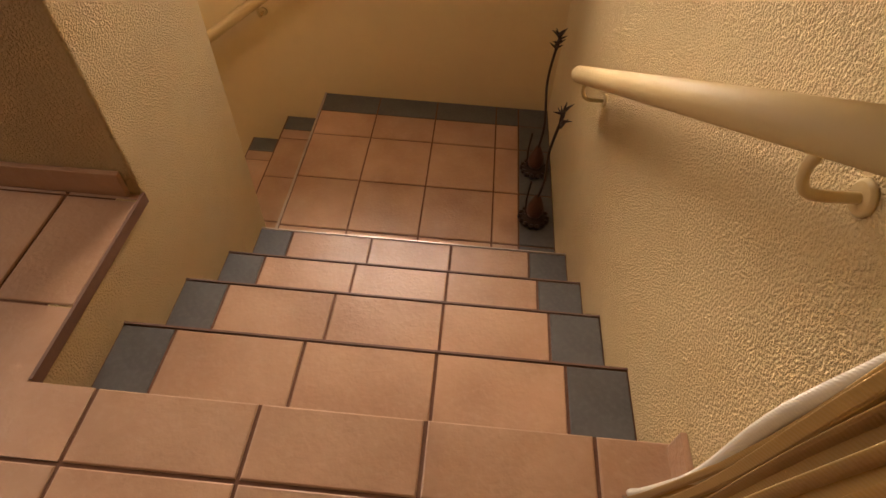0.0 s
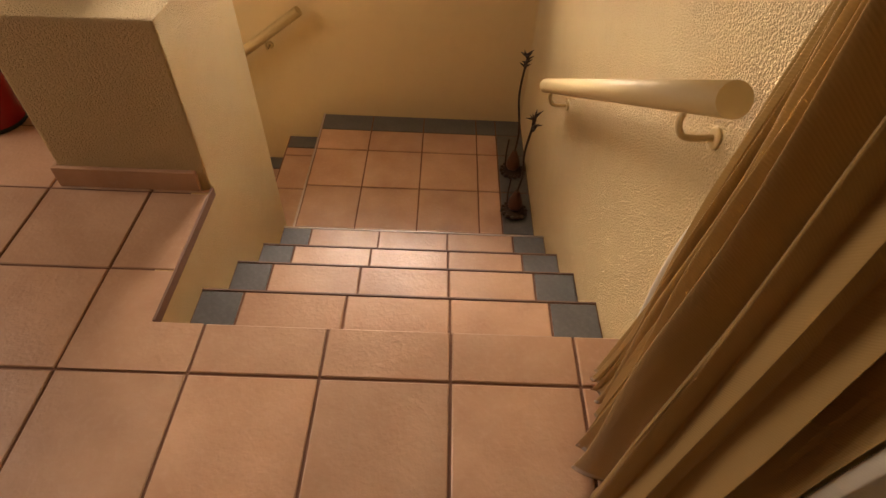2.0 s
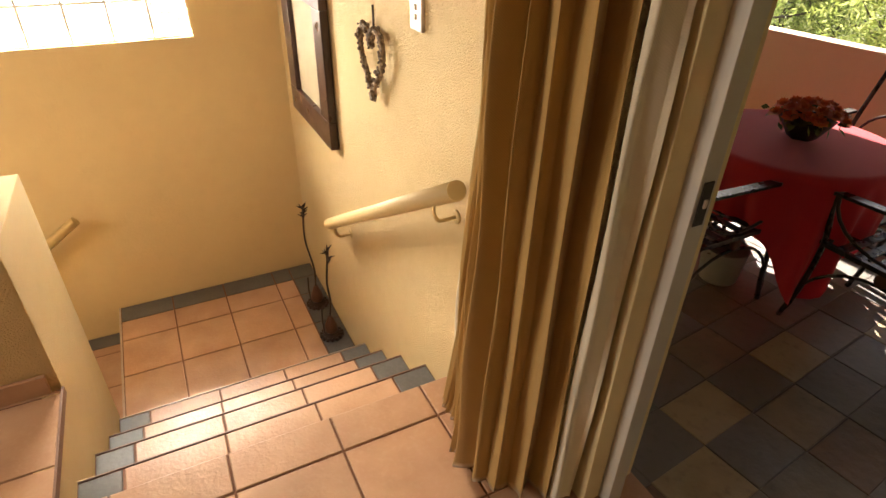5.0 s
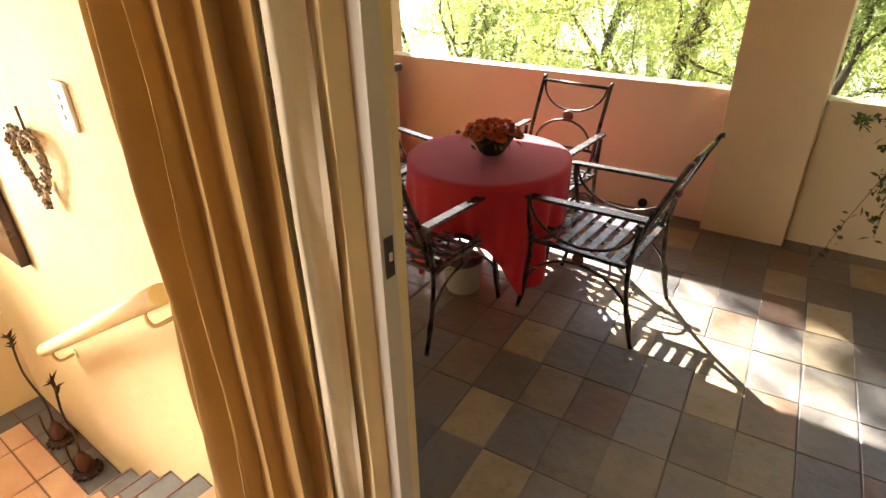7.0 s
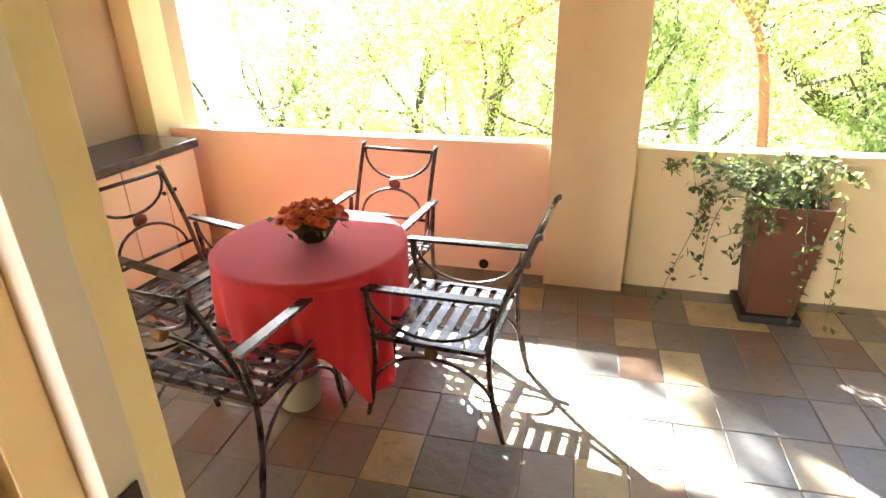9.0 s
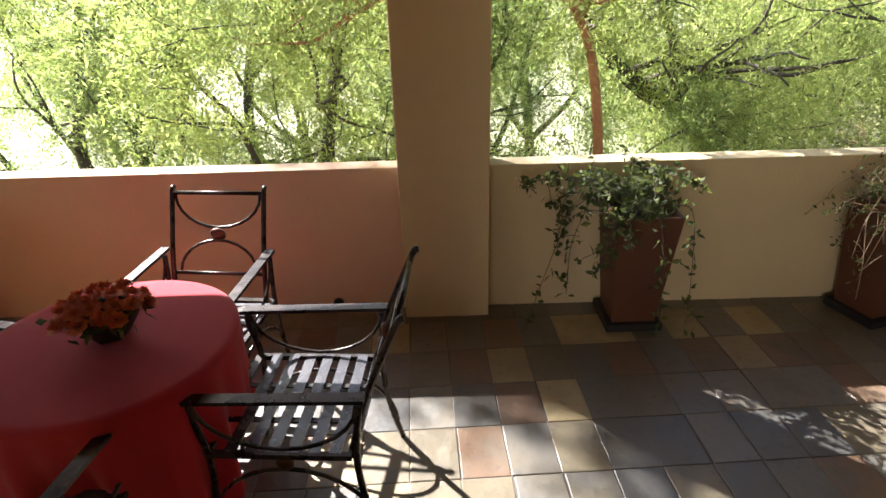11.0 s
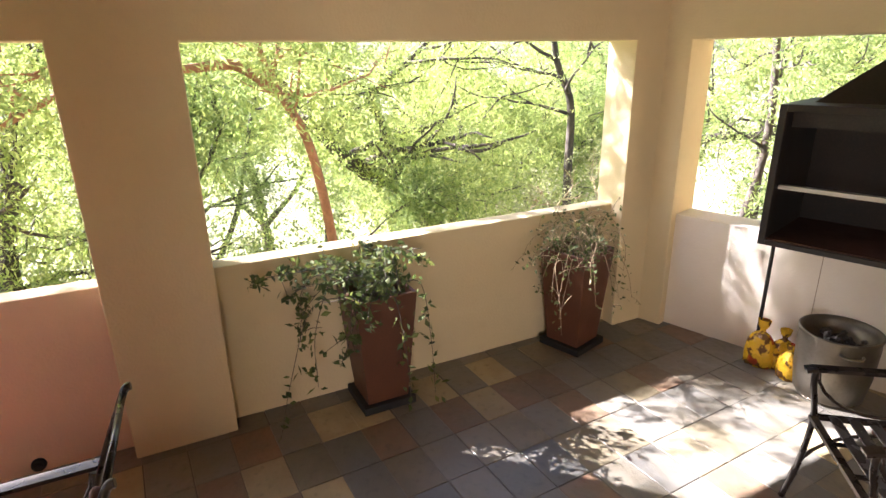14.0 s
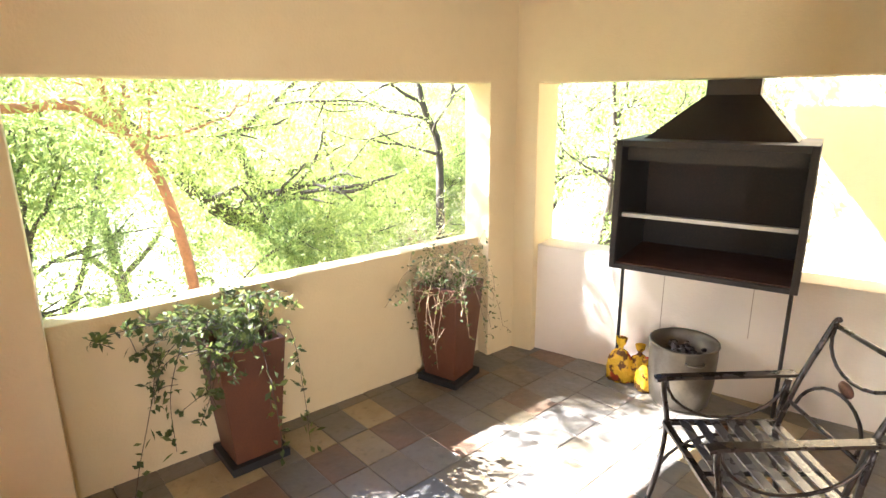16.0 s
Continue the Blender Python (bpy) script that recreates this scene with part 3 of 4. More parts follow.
    part("hood", bm, M_STEEL, g)
    part("flue", panelled([(b - 0.004, w - b + 0.004, n0 - 0.104, n0 + 0.036, 1.648, 2.9)]), M_STEEL, g)
    for x in (0.03, w - 0.03):
        part("leg", tube(bmesh.new(), [(x, 0.06, ZB), (x, 0.06, z0)], 0.011, 8), M_STEEL, g)
    return g


braai()


def ash_pot():
    p = thing("iron_pot", pose(2.455, -4.205, ZB), "large grey metal pot of charcoal beside the parapet", "pot")
    m = speckled("dull_cast_metal", (0.15, 0.13, 0.098), (0.085, 0.07, 0.055), 0.42, 6, 60, 0.5, 0.2, 0.002, 0.6)
    part("bowl", lathe(bmesh.new(), [(0.02, 0.012), (0.15, 0.012), (0.168, 0.03), (0.185, 0.16), (0.192, 0.32), (0.19, 0.375), (0.198, 0.39), (0.196, 0.40), (0.186, 0.398), (0.18, 0.37), (0.17, 0.3), (0.02, 0.29)], 40), m, p)
    part("foot_ring", lathe(bmesh.new(), [(0.10, 0), (0.15, 0), (0.155, 0.011), (0.10, 0.011)], 32), m, p)
    for a in (140, 320):
        d = Vector((math.cos(radians(a)), math.sin(radians(a)), 0))
        e = Vector((-d.y, d.x, 0))
        part("handle", tube(bmesh.new(), arc(d * 0.192 + e * 0.05 + Vector((0, 0, 0.34)), d * 0.192 - e * 0.05 + Vector((0, 0, 0.34)), 0.045, 8, d), 0.007, 6), m, p)
    for i in range(26):
        a, r = random.uniform(0, 6.28), random.uniform(0, 0.14)
        bm = bmesh.new()
        bmesh.ops.create_icosphere(bm, subdivisions=1, radius=random.uniform(0.02, 0.04), matrix=pose(r * math.cos(a), r * math.sin(a), 0.305 + random.uniform(0, 0.03), random.uniform(0, 90), random.uniform(0, 90)) @ Matrix.Diagonal((1, 0.7, 0.6, 1)))
        part("coal", bm, M_STEEL, p)
    return p


ash_pot()


def counter():
    c = thing("cupboard", pose(0, 0, ZB), "cream outdoor cupboard with small knobs beneath a dark stone top", "cupboard")
    x0, x1, y0, y1 = 1.467, 3.255, 1.632, YN - 0.005
    part("body", panelled([(x0, x1, y0 + 0.02, y1, 0.07, 0.785)]), M_WHITE, c)
    part("plinth", panelled([(x0, x1 - 0.01, y0 + 0.05, y1, 0.0, 0.069)]), M_STEEL, c)
    n = 6
    w = (x1 - x0) / n
    for i in range(n):
        d = part("door", bevelled(panelled([(x0 + w * i + 0.004, x0 + w * (i + 1) - 0.004, y0, y0 + 0.0195, 0.075, 0.775)]), 0.003), M_CREAM, c)
        kx = x0 + w * (i + 1) - 0.045 if i % 2 == 0 else x0 + w * i + 0.045
        part("knob", lathe(bmesh.new(), [(0.006, 0), (0.006, 0.012), (0.014, 0.018), (0.013, 0.026), (0.006, 0.03)], 12, pose(kx, y0, 0.57, 90, 0, 0)), M_IRON, d, "dark round knob")
    top = solid("worktop", bevelled(panelled([(x0 - 0.02, x1 + 0.02, y0 - 0.03, y1, ZB + 0.7855, ZB + 0.84)]), 0.006), M_GRANITE, "polished dark stone worktop on the cupboard", "worktop")


M_CREAM = speckled("cream_door_paint", (0.72, 0.60, 0.40), (0.62, 0.5, 0.32), 0.45, 4, 90, 0.25, 0.05)
M_GRANITE = speckled("dark_granite", (0.03, 0.03, 0.035), (0.12, 0.12, 0.13), 0.12, 20, 160, 0.6, 0.02)
counter()


def flower_bowl():
    b = thing("flower_bowl", pose(TABLE[0] + 0.03, TABLE[1], ZB + TH + 0.004), "dark bowl of orange-red flowers on the red cloth", "flowers")
    part("bowl", lathe(bmesh.new(), [(0.015, 0.001), (0.048, 0.001), (0.052, 0.006), (0.095, 0.075), (0.099, 0.082), (0.093, 0.082), (0.05, 0.03), (0.015, 0.028)], 6), M_STEEL, b)
    rng = random.Random(8)
    petal = speckled("orange_red_petal", (0.58, 0.09, 0.028), (0.60, 0.18, 0.04), 0.7, 14, 60, 0.8, 0.1)
    for i in range(24):
        a = 2.4 * i
        r = 0.118 * math.sqrt((i + 0.5) / 24)
        c = Vector((r * math.cos(a), r * math.sin(a), 0.135 - 3.4 * r * r + rng.uniform(-0.008, 0.012)))
        bm = bmesh.new()
        tilt = Matrix.Translation(c) @ Vector((c.x * 5, c.y * 5, 1)).to_track_quat("Z", "Y").to_matrix().to_4x4()
        for ring, (n, rr, lift) in enumerate([(5, 0.012, 0.020), (7, 0.022, 0.014), (8, 0.032, 0.004)]):
            for k in range(n):
                t = 2 * math.pi * (k + 0.5 * ring) / n
                d, e = Vector((math.cos(t), math.sin(t), 0)), Vector((-math.sin(t), math.cos(t), 0))
                w = 0.011 + 0.002 * ring
                pts = [d * 0.004, d * rr * 0.6 + e * w + Vector((0, 0, lift * 0.6)), d * rr + Vector((0, 0, lift + rng.uniform(-0.004, 0.006))), d * rr * 0.6 - e * w + Vector((0, 0, lift * 0.6))]
                f = bm.faces.new([bm.verts.new(tilt @ p) for p in pts])
                f.smooth = True
        part("flower", bm, petal, b)
    me = leaf_mesh("leaves", [(0.1 * math.cos(k), 0.1 * math.sin(k), 0.085) for k in range(12)], (0.02, 0.02, 0.012), 5, 0.045, 0.011, 5)
    me.materials.append(M_SHRUB)
    new("leaves", me).parent = b
    b.scale = (1.2, 1.2, 1.15)


def shrub(m, seed, label, count, reach, drop, leaves, leaf_len, stem_mat, leaf_mat, bias):
    """Arching stems from a pot, with leaves along them."""
    s = thing("potted_shrub", m, label, "shrub", "potted shrubs")
    rng = random.Random(seed)
    bm, spots = bmesh.new(), []
    for i in range(count):
        a = rng.uniform(0, 2 * math.pi)
        d = Vector((math.cos(a) + bias[0], math.sin(a) + bias[1], 0))
        q = rng.uniform(0.5, 1.0) * reach
        up = rng.uniform(0.04, 0.30)
        down = drop * rng.uniform(0.0, 1.0) ** 1.4
        base_p = Vector((rng.uniform(-0.09, 0.09), rng.uniform(-0.09, 0.09), 0.0))
        d.x = min(d.x, 0.35)
        pts = [base_p, base_p + d * q * 0.25 + Vector((0, 0, up * 0.8)), base_p + d * q * 0.6 + Vector((rng.uniform(-.04, .04), rng.uniform(-.04, .04), up)), base_p + d * q * 0.9 + Vector((0, 0, up - down * 0.5)), base_p + d * q + Vector((0, rng.uniform(-.05, .05), up - down))]
        line = curve_points(pts, 5)
        tube(bm, line, 0.0035, 4, [1 - 0.6 * k / (len(line) - 1) for k in range(len(line))])
        spots += [tuple(p) for p in line[5:]]
        for _ in range(3):
            p = line[rng.randrange(5, len(line))]
            e = p + Vector((rng.gauss(0, 0.06), rng.gauss(0, 0.06), rng.gauss(0, 0.05)))
            tube(bm, [p, (p + e) / 2 + Vector((0, 0, 0.01)), e], 0.002, 3)
            spots += [tuple((p + e) / 2), tuple(e)]
    part("stem_tangle", bm, stem_mat, s)
    me = leaf_mesh("foliage", spots, (0.016, 0.016, 0.014), leaves, leaf_len, leaf_len * 0.27, seed)
    me.materials.append(leaf_mat)
    new("foliage", me).parent = s


def coal_sack(x, y, h, w, a, label):
    """A knotted yellow plastic bag of charcoal."""
    s = thing("charcoal_bag", pose(x, y, ZB, 0, 0, a), label, "bag", "charcoal bags")
    bm = bmesh.new()
    n, prof = 28, [(0.55, 0.0), (0.95, 0.02), (1.0, 0.25), (0.92, 0.5), (0.62, 0.66), (0.22, 0.74), (0.16, 0.78), (0.34, 0.86), (0.42, 1.0)]
    rings = []
    for r, z in prof:
        ring = []
        for i in range(n):
            t = 2 * math.pi * i / n
            q = Vector((math.cos(t), math.sin(t), 0))
            k = 1 + 0.16 * noise.noise(Vector((q.x * 2 + x * 7, q.y * 2, z * 4))) + 0.06 * math.sin(9 * t + 8 * z)
            ring.append(bm.verts.new((q.x * r * k * w, q.y * r * k * w * 0.75, z * h)))
        rings.append(ring)
    for p, q in zip(rings, rings[1:]):
        for i in range(n):
            f = bm.faces.new((p[i], p[(i + 1) % n], q[(i + 1) % n], q[i]))
            f.smooth = True
    bm.faces.new(rings[0][::-1])
    part("sack", bm, M_SACK, s)
    part("label_panel", sweep(bmesh.new(), [(-w * 0.42, -w * 0.80, h * 0.30), (0, -w * 0.84, h * 0.30), (w * 0.42, -w * 0.80, h * 0.30)], flat(0.006, h * 0.22), False), M_SACKRED, s, "red printed panel")


def sack_film():
    m = mat("yellow_plastic_film", (0.72, 0.42, 0.02), 0.22)
    patch, crease = tex(m, 17, 2), tex(m, 30, 6)
    c = mixed(m, (0.74, 0.45, 0.02), (0.10, 0.035, 0.015), ramp(m, patch.outputs[0], [(0.51, (0, 0, 0)), (0.55, (0.9,) * 3)]).outputs[0])
    c = mixed(m, c, (0.42, 0.06, 0.02), ramp(m, tex(m, 11, 1).outputs[0], [(0.60, (0, 0, 0)), (0.62, (0.85,) * 3)]).outputs[0])
    base(m, c)
    bump(m, crease.outputs[0], 1.0, 0.02)
    return m


M_SACK = sack_film()
M_SACKRED = speckled("red_print", (0.28, 0.05, 0.02), (0.06, 0.03, 0.02), 0.3, 20, 60, 0.6, 0.2)


M_PAIL = speckled("grey_plastic", (0.42, 0.40, 0.36), (0.3, 0.28, 0.25), 0.45, 9, 150, 0.3, 0.03)


def bucket():
    b = thing("bucket", pose(2.02, 0.15, ZB), "small pale grey bucket standing under the table", "bucket")
    part("pail", lathe(bmesh.new(), [(0.03, 0.002), (0.085, 0.002), (0.09, 0.01), (0.105, 0.17), (0.11, 0.175), (0.108, 0.182), (0.099, 0.17), (0.085, 0.02), (0.03, 0.018)], 28), M_PAIL, b)
    part("handle", tube(bmesh.new(), arc((-0.107, 0, 0.165), (0.107, 0, 0.165), 0.06, 10, (0, 0.9, -0.4)), 0.0035, 5), M_IRON, b)


bucket()
spout = solid("drain_outlet", lathe(bmesh.new(), [(0.03, 0), (0.032, 0.004), (0.03, 0.02), (0.02, 0.021), (0.018, 0.006)], 18), M_BLACK, "small black drain outlet at the parapet foot", "drain")
spout.matrix_basis = pose(XP + 0.29 * SLOPE + 0.001, -0.29, ZB + 0.045, 0, -90, 0)

# ---- room things ----


def curtain():
    """Drawn-back folds along the wall, with the pale lining turned out at the leading edge."""
    c = thing("curtain", pose(0, 0, 0), "gold twill curtain drawn back beside the doorway", "curtain")
    top = [(0.375, -0.26), (0.365, -0.29), (0.352, -0.325), (0.332, -0.37), (0.32, -0.415), (0.345, -0.46), (0.395, -0.50), (0.45, -0.535), (0.50, -0.562), (0.535, -0.585)]
    low = [(0.37, -0.10), (0.36, -0.155), (0.345, -0.225), (0.32, -0.305), (0.292, -0.375), (0.32, -0.44), (0.385, -0.49), (0.445, -0.525), (0.492, -0.548), (0.525, -0.568)]

    def along(line, u):
        k = np.linspace(0, 1, len(line))
        return Vector((np.interp(u, k, [p[0] for p in line]), np.interp(u, k, [p[1] for p in line]), 0))

    def sheet(t0, t1, n, folds, depth, phase, out):
        bm = bmesh.new()
        rows = 30
        grid = []
        for j in range(rows + 1):
            z = 0.012 + 2.25 * (j / rows) ** 1.3
            k = min(1.0, z / 1.35) ** 0.6
            row = []
            for i in range(n + 1):
                u = t0 + (t1 - t0) * i / n
                p = along(low, u).lerp(along(top, u), k)
                d = along(low, u + 0.04).lerp(along(top, u + 0.04), k) - along(low, u - 0.04).lerp(along(top, u - 0.04), k)
                nrm = Vector((d.y, -d.x, 0)).normalized()
                a = 2 * math.pi * folds * float(np.interp(u, (0.0, 0.22, 0.42, 0.66, 0.84, 1.0), (0.0, 0.33, 0.57, 0.78, 0.90, 1.0))) + phase + 0.3 * math.sin(2.2 * z + 6 * u)
                s = 1.9 * abs(math.sin(a / 2)) ** 1.05 - 1 + 0.22 * math.sin(1.7 * a + 2)
                q = p + nrm * (depth * min(1.0, 0.15 + 9 * max(u, 0.0)) * float(np.interp(u, (0.2, 0.55), (0.8, 1.2))) * (0.75 + 0.25 * math.sin(17 * u + 1)) * s + out + 0.006 * math.sin(9 * z + 23 * u)) + d.normalized() * (0.008 * math.sin(a))
                if q.y > -0.52:
                    q.x = min(q.x, XR - 0.006 - 0.01 * min(1.0, 12 * abs(u)) + 0.004 * s)
                zz = max(0.008, z + 0.012 * s * (1 - k))
                row.append((bm.verts.new((q.x, q.y, zz)), bm.verts.new((q.x + nrm.x * 0.003, q.y + nrm.y * 0.003, zz))))
            grid.append(row)
        for a, b in zip(grid, grid[1:]):
            for i in range(n):
                for w, flip in ((0, 1), (1, -1)):
                    bm.faces.new((a[i][w], a[i + 1][w], b[i + 1][w], b[i][w])[::flip])
            for i in (0, n):
                bm.faces.new((a[i][0], b[i][0], b[i][1], a[i][1])[::1 if i == 0 else -1])
        for i in range(n):
            bm.faces.new((grid[0][i][0], grid[0][i][1], grid[0][i + 1][1], grid[0][i + 1][0]))
        for f in bm.faces:
            f.smooth = True
        return bm

    part("folds", sheet(0.0, 0.84, 520, 13.0, 0.033, 0.4, 0.0), M_CURTAIN, c)
    part("lining", sheet(0.82, 1.0, 80, 7.0, 0.016, 0.4, 0.020), M_LINING, c, "cream lining turned out at the edge")
    edge = []
    for j in range(61):
        z = 0.016 + 2.23 * j / 60
        p = along(low, 0.0).lerp(along(top, 0.0), min(1.0, z / 1.35) ** 0.6)
        edge.append((p.x + 0.004 + 0.005 * math.sin(9 * z), p.y + 0.004 + 0.006 * math.sin(13 * z + 1) * math.sin(4 * z), z))
    part("hem_edge", sweep(bmesh.new(), edge, [(0.014 * math.cos(k * math.pi / 5), 0.008 * math.sin(k * math.pi / 5)) for k in range(10)], True, [1 + 0.25 * math.sin(4.1 * q[2]) for q in edge]), M_LINING, c, "cream rolled edge of the lining")


curtain()


def sliding_door_edge():
    d = thing("door_1", pose(0, 0, 0), "white aluminium sliding door frame standing open", "door")
    d["kind"] = "structure"
    y = -0.612
    part("frame", bevelled(panelled([(0.602, 0.65, y - 0.035, -0.501, 0.0, 2.1)]), 0.003), M_ALU, d)
    part("reveal", bevelled(panelled([(0.545, 0.6015, y + 0.0, -0.501, 0.0, 2.1), (0.679, 0.735, y + 0.015, -0.501, 0.0, 2.1)]), 0.003), M_REVEAL, d, "cream plaster reveal")
    part("channel", panelled([(0.6505, 0.6785, y + 0.02, -0.501, 0.0, 2.1)]), M_BLACK, d, "dark rubber channel")
    part("lock_plate", bevelled(panelled([(0.611, 0.638, y - 0.039, y - 0.0355, 0.905, 1.0)]), 0.001, 1), M_STEEL, d, "black lock plate")
    part("latch", bevelled(panelled([(0.619, 0.630, y - 0.044, y - 0.0395, 0.945, 0.965)]), 0.002, 1), M_NOSE, d)


sliding_door_edge()


def wall_rail(name, pts, brackets, wall, label):
    r = thing(name, pose(0, 0, 0), label, "handrail", "stair handrails")
    a, b = Vector(pts[0]), Vector(pts[1])
    part("rail", tube(bmesh.new(), [a, a + (b - a) * 0.5, b], 0.0285, 24), M_RAIL, r)
    for t in brackets:
        p = a + (b - a) * t + Vector((0, 0, -0.030))
        q = Vector((wall[0] if wall[0] is not None else p.x, wall[1] if wall[1] is not None else p.y, p.z - 0.055))
        mid = Vector((p.x, p.y, q.z))
        br = part("bracket", tube(bmesh.new(), curve_points([p, (p + mid) / 2, mid + (q - mid) * 0.25, q], 5), 0.0068, 8), M_RAIL, r)
        d = (q - mid).normalized()
        part("rose", lathe(bmesh.new(), [(0.022, 0), (0.022, 0.004), (0.018, 0.007)], 20, Matrix.Translation(q - d * 0.0005) @ (-d).to_track_quat("Z", "Y").to_matrix().to_4x4()), M_RAIL, br)


wall_rail("handrail", [(0.385, -0.105, 0.784), (0.385, 1.25, -0.025)], (0.10, 0.92), (XR, None), "round cream handrail on the stair wall")
wall_rail("handrail", [(-0.845, 2.175, -0.19), (-2.4, 2.175, -1.32)], (0.14, 0.8), (None, YF), "round cream handrail above the lower stairs")


M_MAT = speckled("aged_mat_board", (0.30, 0.24, 0.14), (0.24, 0.185, 0.105), 0.8, 6, 120, 0.4)


def picture():
    p = thing("picture", pose(XR - 0.003, 1.575, 0.765, 0, 0, -90), "dark wooden picture frame with a pale mat", "picture")
    w, h, b = 0.36, 0.38, 0.135
    m = speckled("dark_wood", (0.055, 0.022, 0.014), (0.025, 0.012, 0.01), 0.3, 8, 70, 0.6, 0.15)
    part("frame", bevelled(panelled([(-w, w, -0.04, 0, h - b, h), (-w, w, -0.04, 0, -h, -h + b), (-w, -w + b, -0.039, 0, -h + b, h - b), (w - b, w, -0.039, 0, -h + b, h - b)]), 0.006), m, p)
    part("mat_board", panelled([(-w + b - 0.01, w - b + 0.01, -0.014, -0.002, -h + b - 0.01, h - b + 0.01)]), M_MAT, p, "pale mat board")


picture()


M_POD = speckled("grey_brown_pod", (0.23, 0.17, 0.105), (0.10, 0.07, 0.045), 0.75, 40, 160, 0.7, 0.3)


def heart_wreath():
    """Twisted vine bent to a heart."""
    bm = bmesh.new()
    pts = []
    for i in range(61):
        t = 2 * math.pi * i / 60
        x = 16 * math.sin(t) ** 3
        z = 13 * math.cos(t) - 5 * math.cos(2 * t) - 2 * math.cos(3 * t) - math.cos(4 * t)
        pts.append(Vector((0, x * 0.0068, z * 0.0083)))
    for k in range(5):
        ph = k * 1.26
        tube(bm, [p + Vector((0.007 * math.sin(i * 0.9 + ph), 0.006 * math.cos(i * 0.9 + ph), 0.006 * math.sin(i * 0.7 + ph * 2))) for i, p in enumerate(pts)], 0.0045, 5)
    h = thing("heart_wreath", pose(XR - 0.028, 0.64, 0.952), "heart-shaped wreath of twisted brown vine", "wreath")
    part("vine", bm, M_DRY, h)
    bm = bmesh.new()
    rng = random.Random(4)
    for i in range(300):
        p = pts[i % 60]
        bmesh.ops.create_icosphere(bm, subdivisions=1, radius=rng.uniform(0.004, 0.0085), matrix=Matrix.Translation(p + Vector((rng.uniform(-0.012, 0.006), rng.uniform(-0.011, 0.011), rng.uniform(-0.011, 0.011)))))
    tagged(part("seed_trim", bm, M_POD, h, "small brown seed pods"), kind="stuff")
    part("loop", tube(bmesh.new(), [(0.012, 0, 0.06), (0.014, 0.004, 0.12), (0.012, 0, 0.17)], 0.004, 5), M_BARK, h)


heart_wreath()


def switch():
    s = thing("light_switch", pose(XR - 0.001, 0.30, 1.168, 0, 0, -90), "white plastic light switch plate", "switch")
    part("plate", bevelled(panelled([(-0.04, 0.04, -0.012, 0, -0.065, 0.065)]), 0.004), M_WHITE, s)
    for z in (-0.026, 0.0, 0.026):
        part("rocker", bevelled(panelled([(-0.008, 0.008, -0.018, -0.0125, z - 0.008, z + 0.008)]), 0.002, 1), M_WHITE, s)


switch()


def floor_ornament(x, y, top_y, label):
    """A spiky metal flower on a stem above a small dark lamp base."""
    o = thing("metal_flower", pose(x, y, ZL), label, "ornament", "metal flowers")
    m = speckled("dark_bronze", (0.05, 0.035, 0.028), (0.11, 0.06, 0.04), 0.45, 20, 150, 0.5, 0.3, 0.002, 0.6)
    bm = bmesh.new()
    for i in range(14):
        a = 2 * math.pi * i / 14
        bmesh.ops.create_icosphere(bm, subdivisions=1, radius=0.014, matrix=Matrix.Translation((0.062 * math.cos(a), 0.062 * math.sin(a), 0.012)))
    part("foot", lathe(bm, [(0.02, 0.002), (0.06, 0.002), (0.066, 0.012), (0.05, 0.022), (0.02, 0.03)], 20), m, o)
    part("bulb", lathe(bmesh.new(), [(0.01, 0.032), (0.032, 0.034), (0.04, 0.055), (0.036, 0.09), (0.022, 0.125), (0.012, 0.15)], 16), M_RUST, o, "red-brown glazed bulb")
    dy = top_y - y
    stem = curve_points([(0, 0, 0.14), (0.012, dy * 0.2, 0.26), (0.0, dy * 0.75, 0.42), (0.018, dy, 0.6)], 7)
    part("stem", tube(bmesh.new(), stem, 0.006, 6), m, o)
    part("stem", tube(bmesh.new(), curve_points([(-0.04, 0.0, 0.03), (-0.045, 0.01, 0.12), (-0.04, 0.015, 0.22)], 5), 0.0045, 5), m, o)
    bm = bmesh.new()
    tip = Vector(stem[-1])
    rng = random.Random(int(y * 100))
    for i in range(16):
        a, el = rng.uniform(0, 6.28), rng.uniform(0.2, 1.5)
        d = Vector((math.cos(a) * math.cos(el), math.sin(a) * math.cos(el), math.sin(el)))
        b = tip + Vector((0, 0, -0.05 + 0.09 * i / 16))
        tube(bm, [b, b + d * 0.022, b + d * 0.045], 0.006, 5, [1, 0.8, 0.15])
    part("bloom", bm, m, o)


floor_ornament(0.377, 1.733, 1.93, "dark metal flower with a spiky bloom on the landing")
floor_ornament(0.367, 1.395, 1.37, "dark metal flower leaning over the landing tiles")


def extinguisher():
    e = thing("fire_extinguisher", pose(-1.63, 0.83, 0), "red fire extinguisher standing on the tiled floor", "extinguisher")
    red = speckled("red_enamel", (0.33, 0.012, 0.012), (0.24, 0.01, 0.01), 0.22, 5, 120, 0.2, 0.03)
    part("cylinder", lathe(bmesh.new(), [(0.04, 0.0), (0.092, 0.0), (0.095, 0.012), (0.095, 0.40), (0.088, 0.44), (0.066, 0.475), (0.035, 0.49)], 36), red, e)
    part("valve", lathe(bmesh.new(), [(0.03, 0.49), (0.03, 0.53), (0.022, 0.535), (0.022, 0.57)], 18), M_LINING, e, "cream plastic valve")
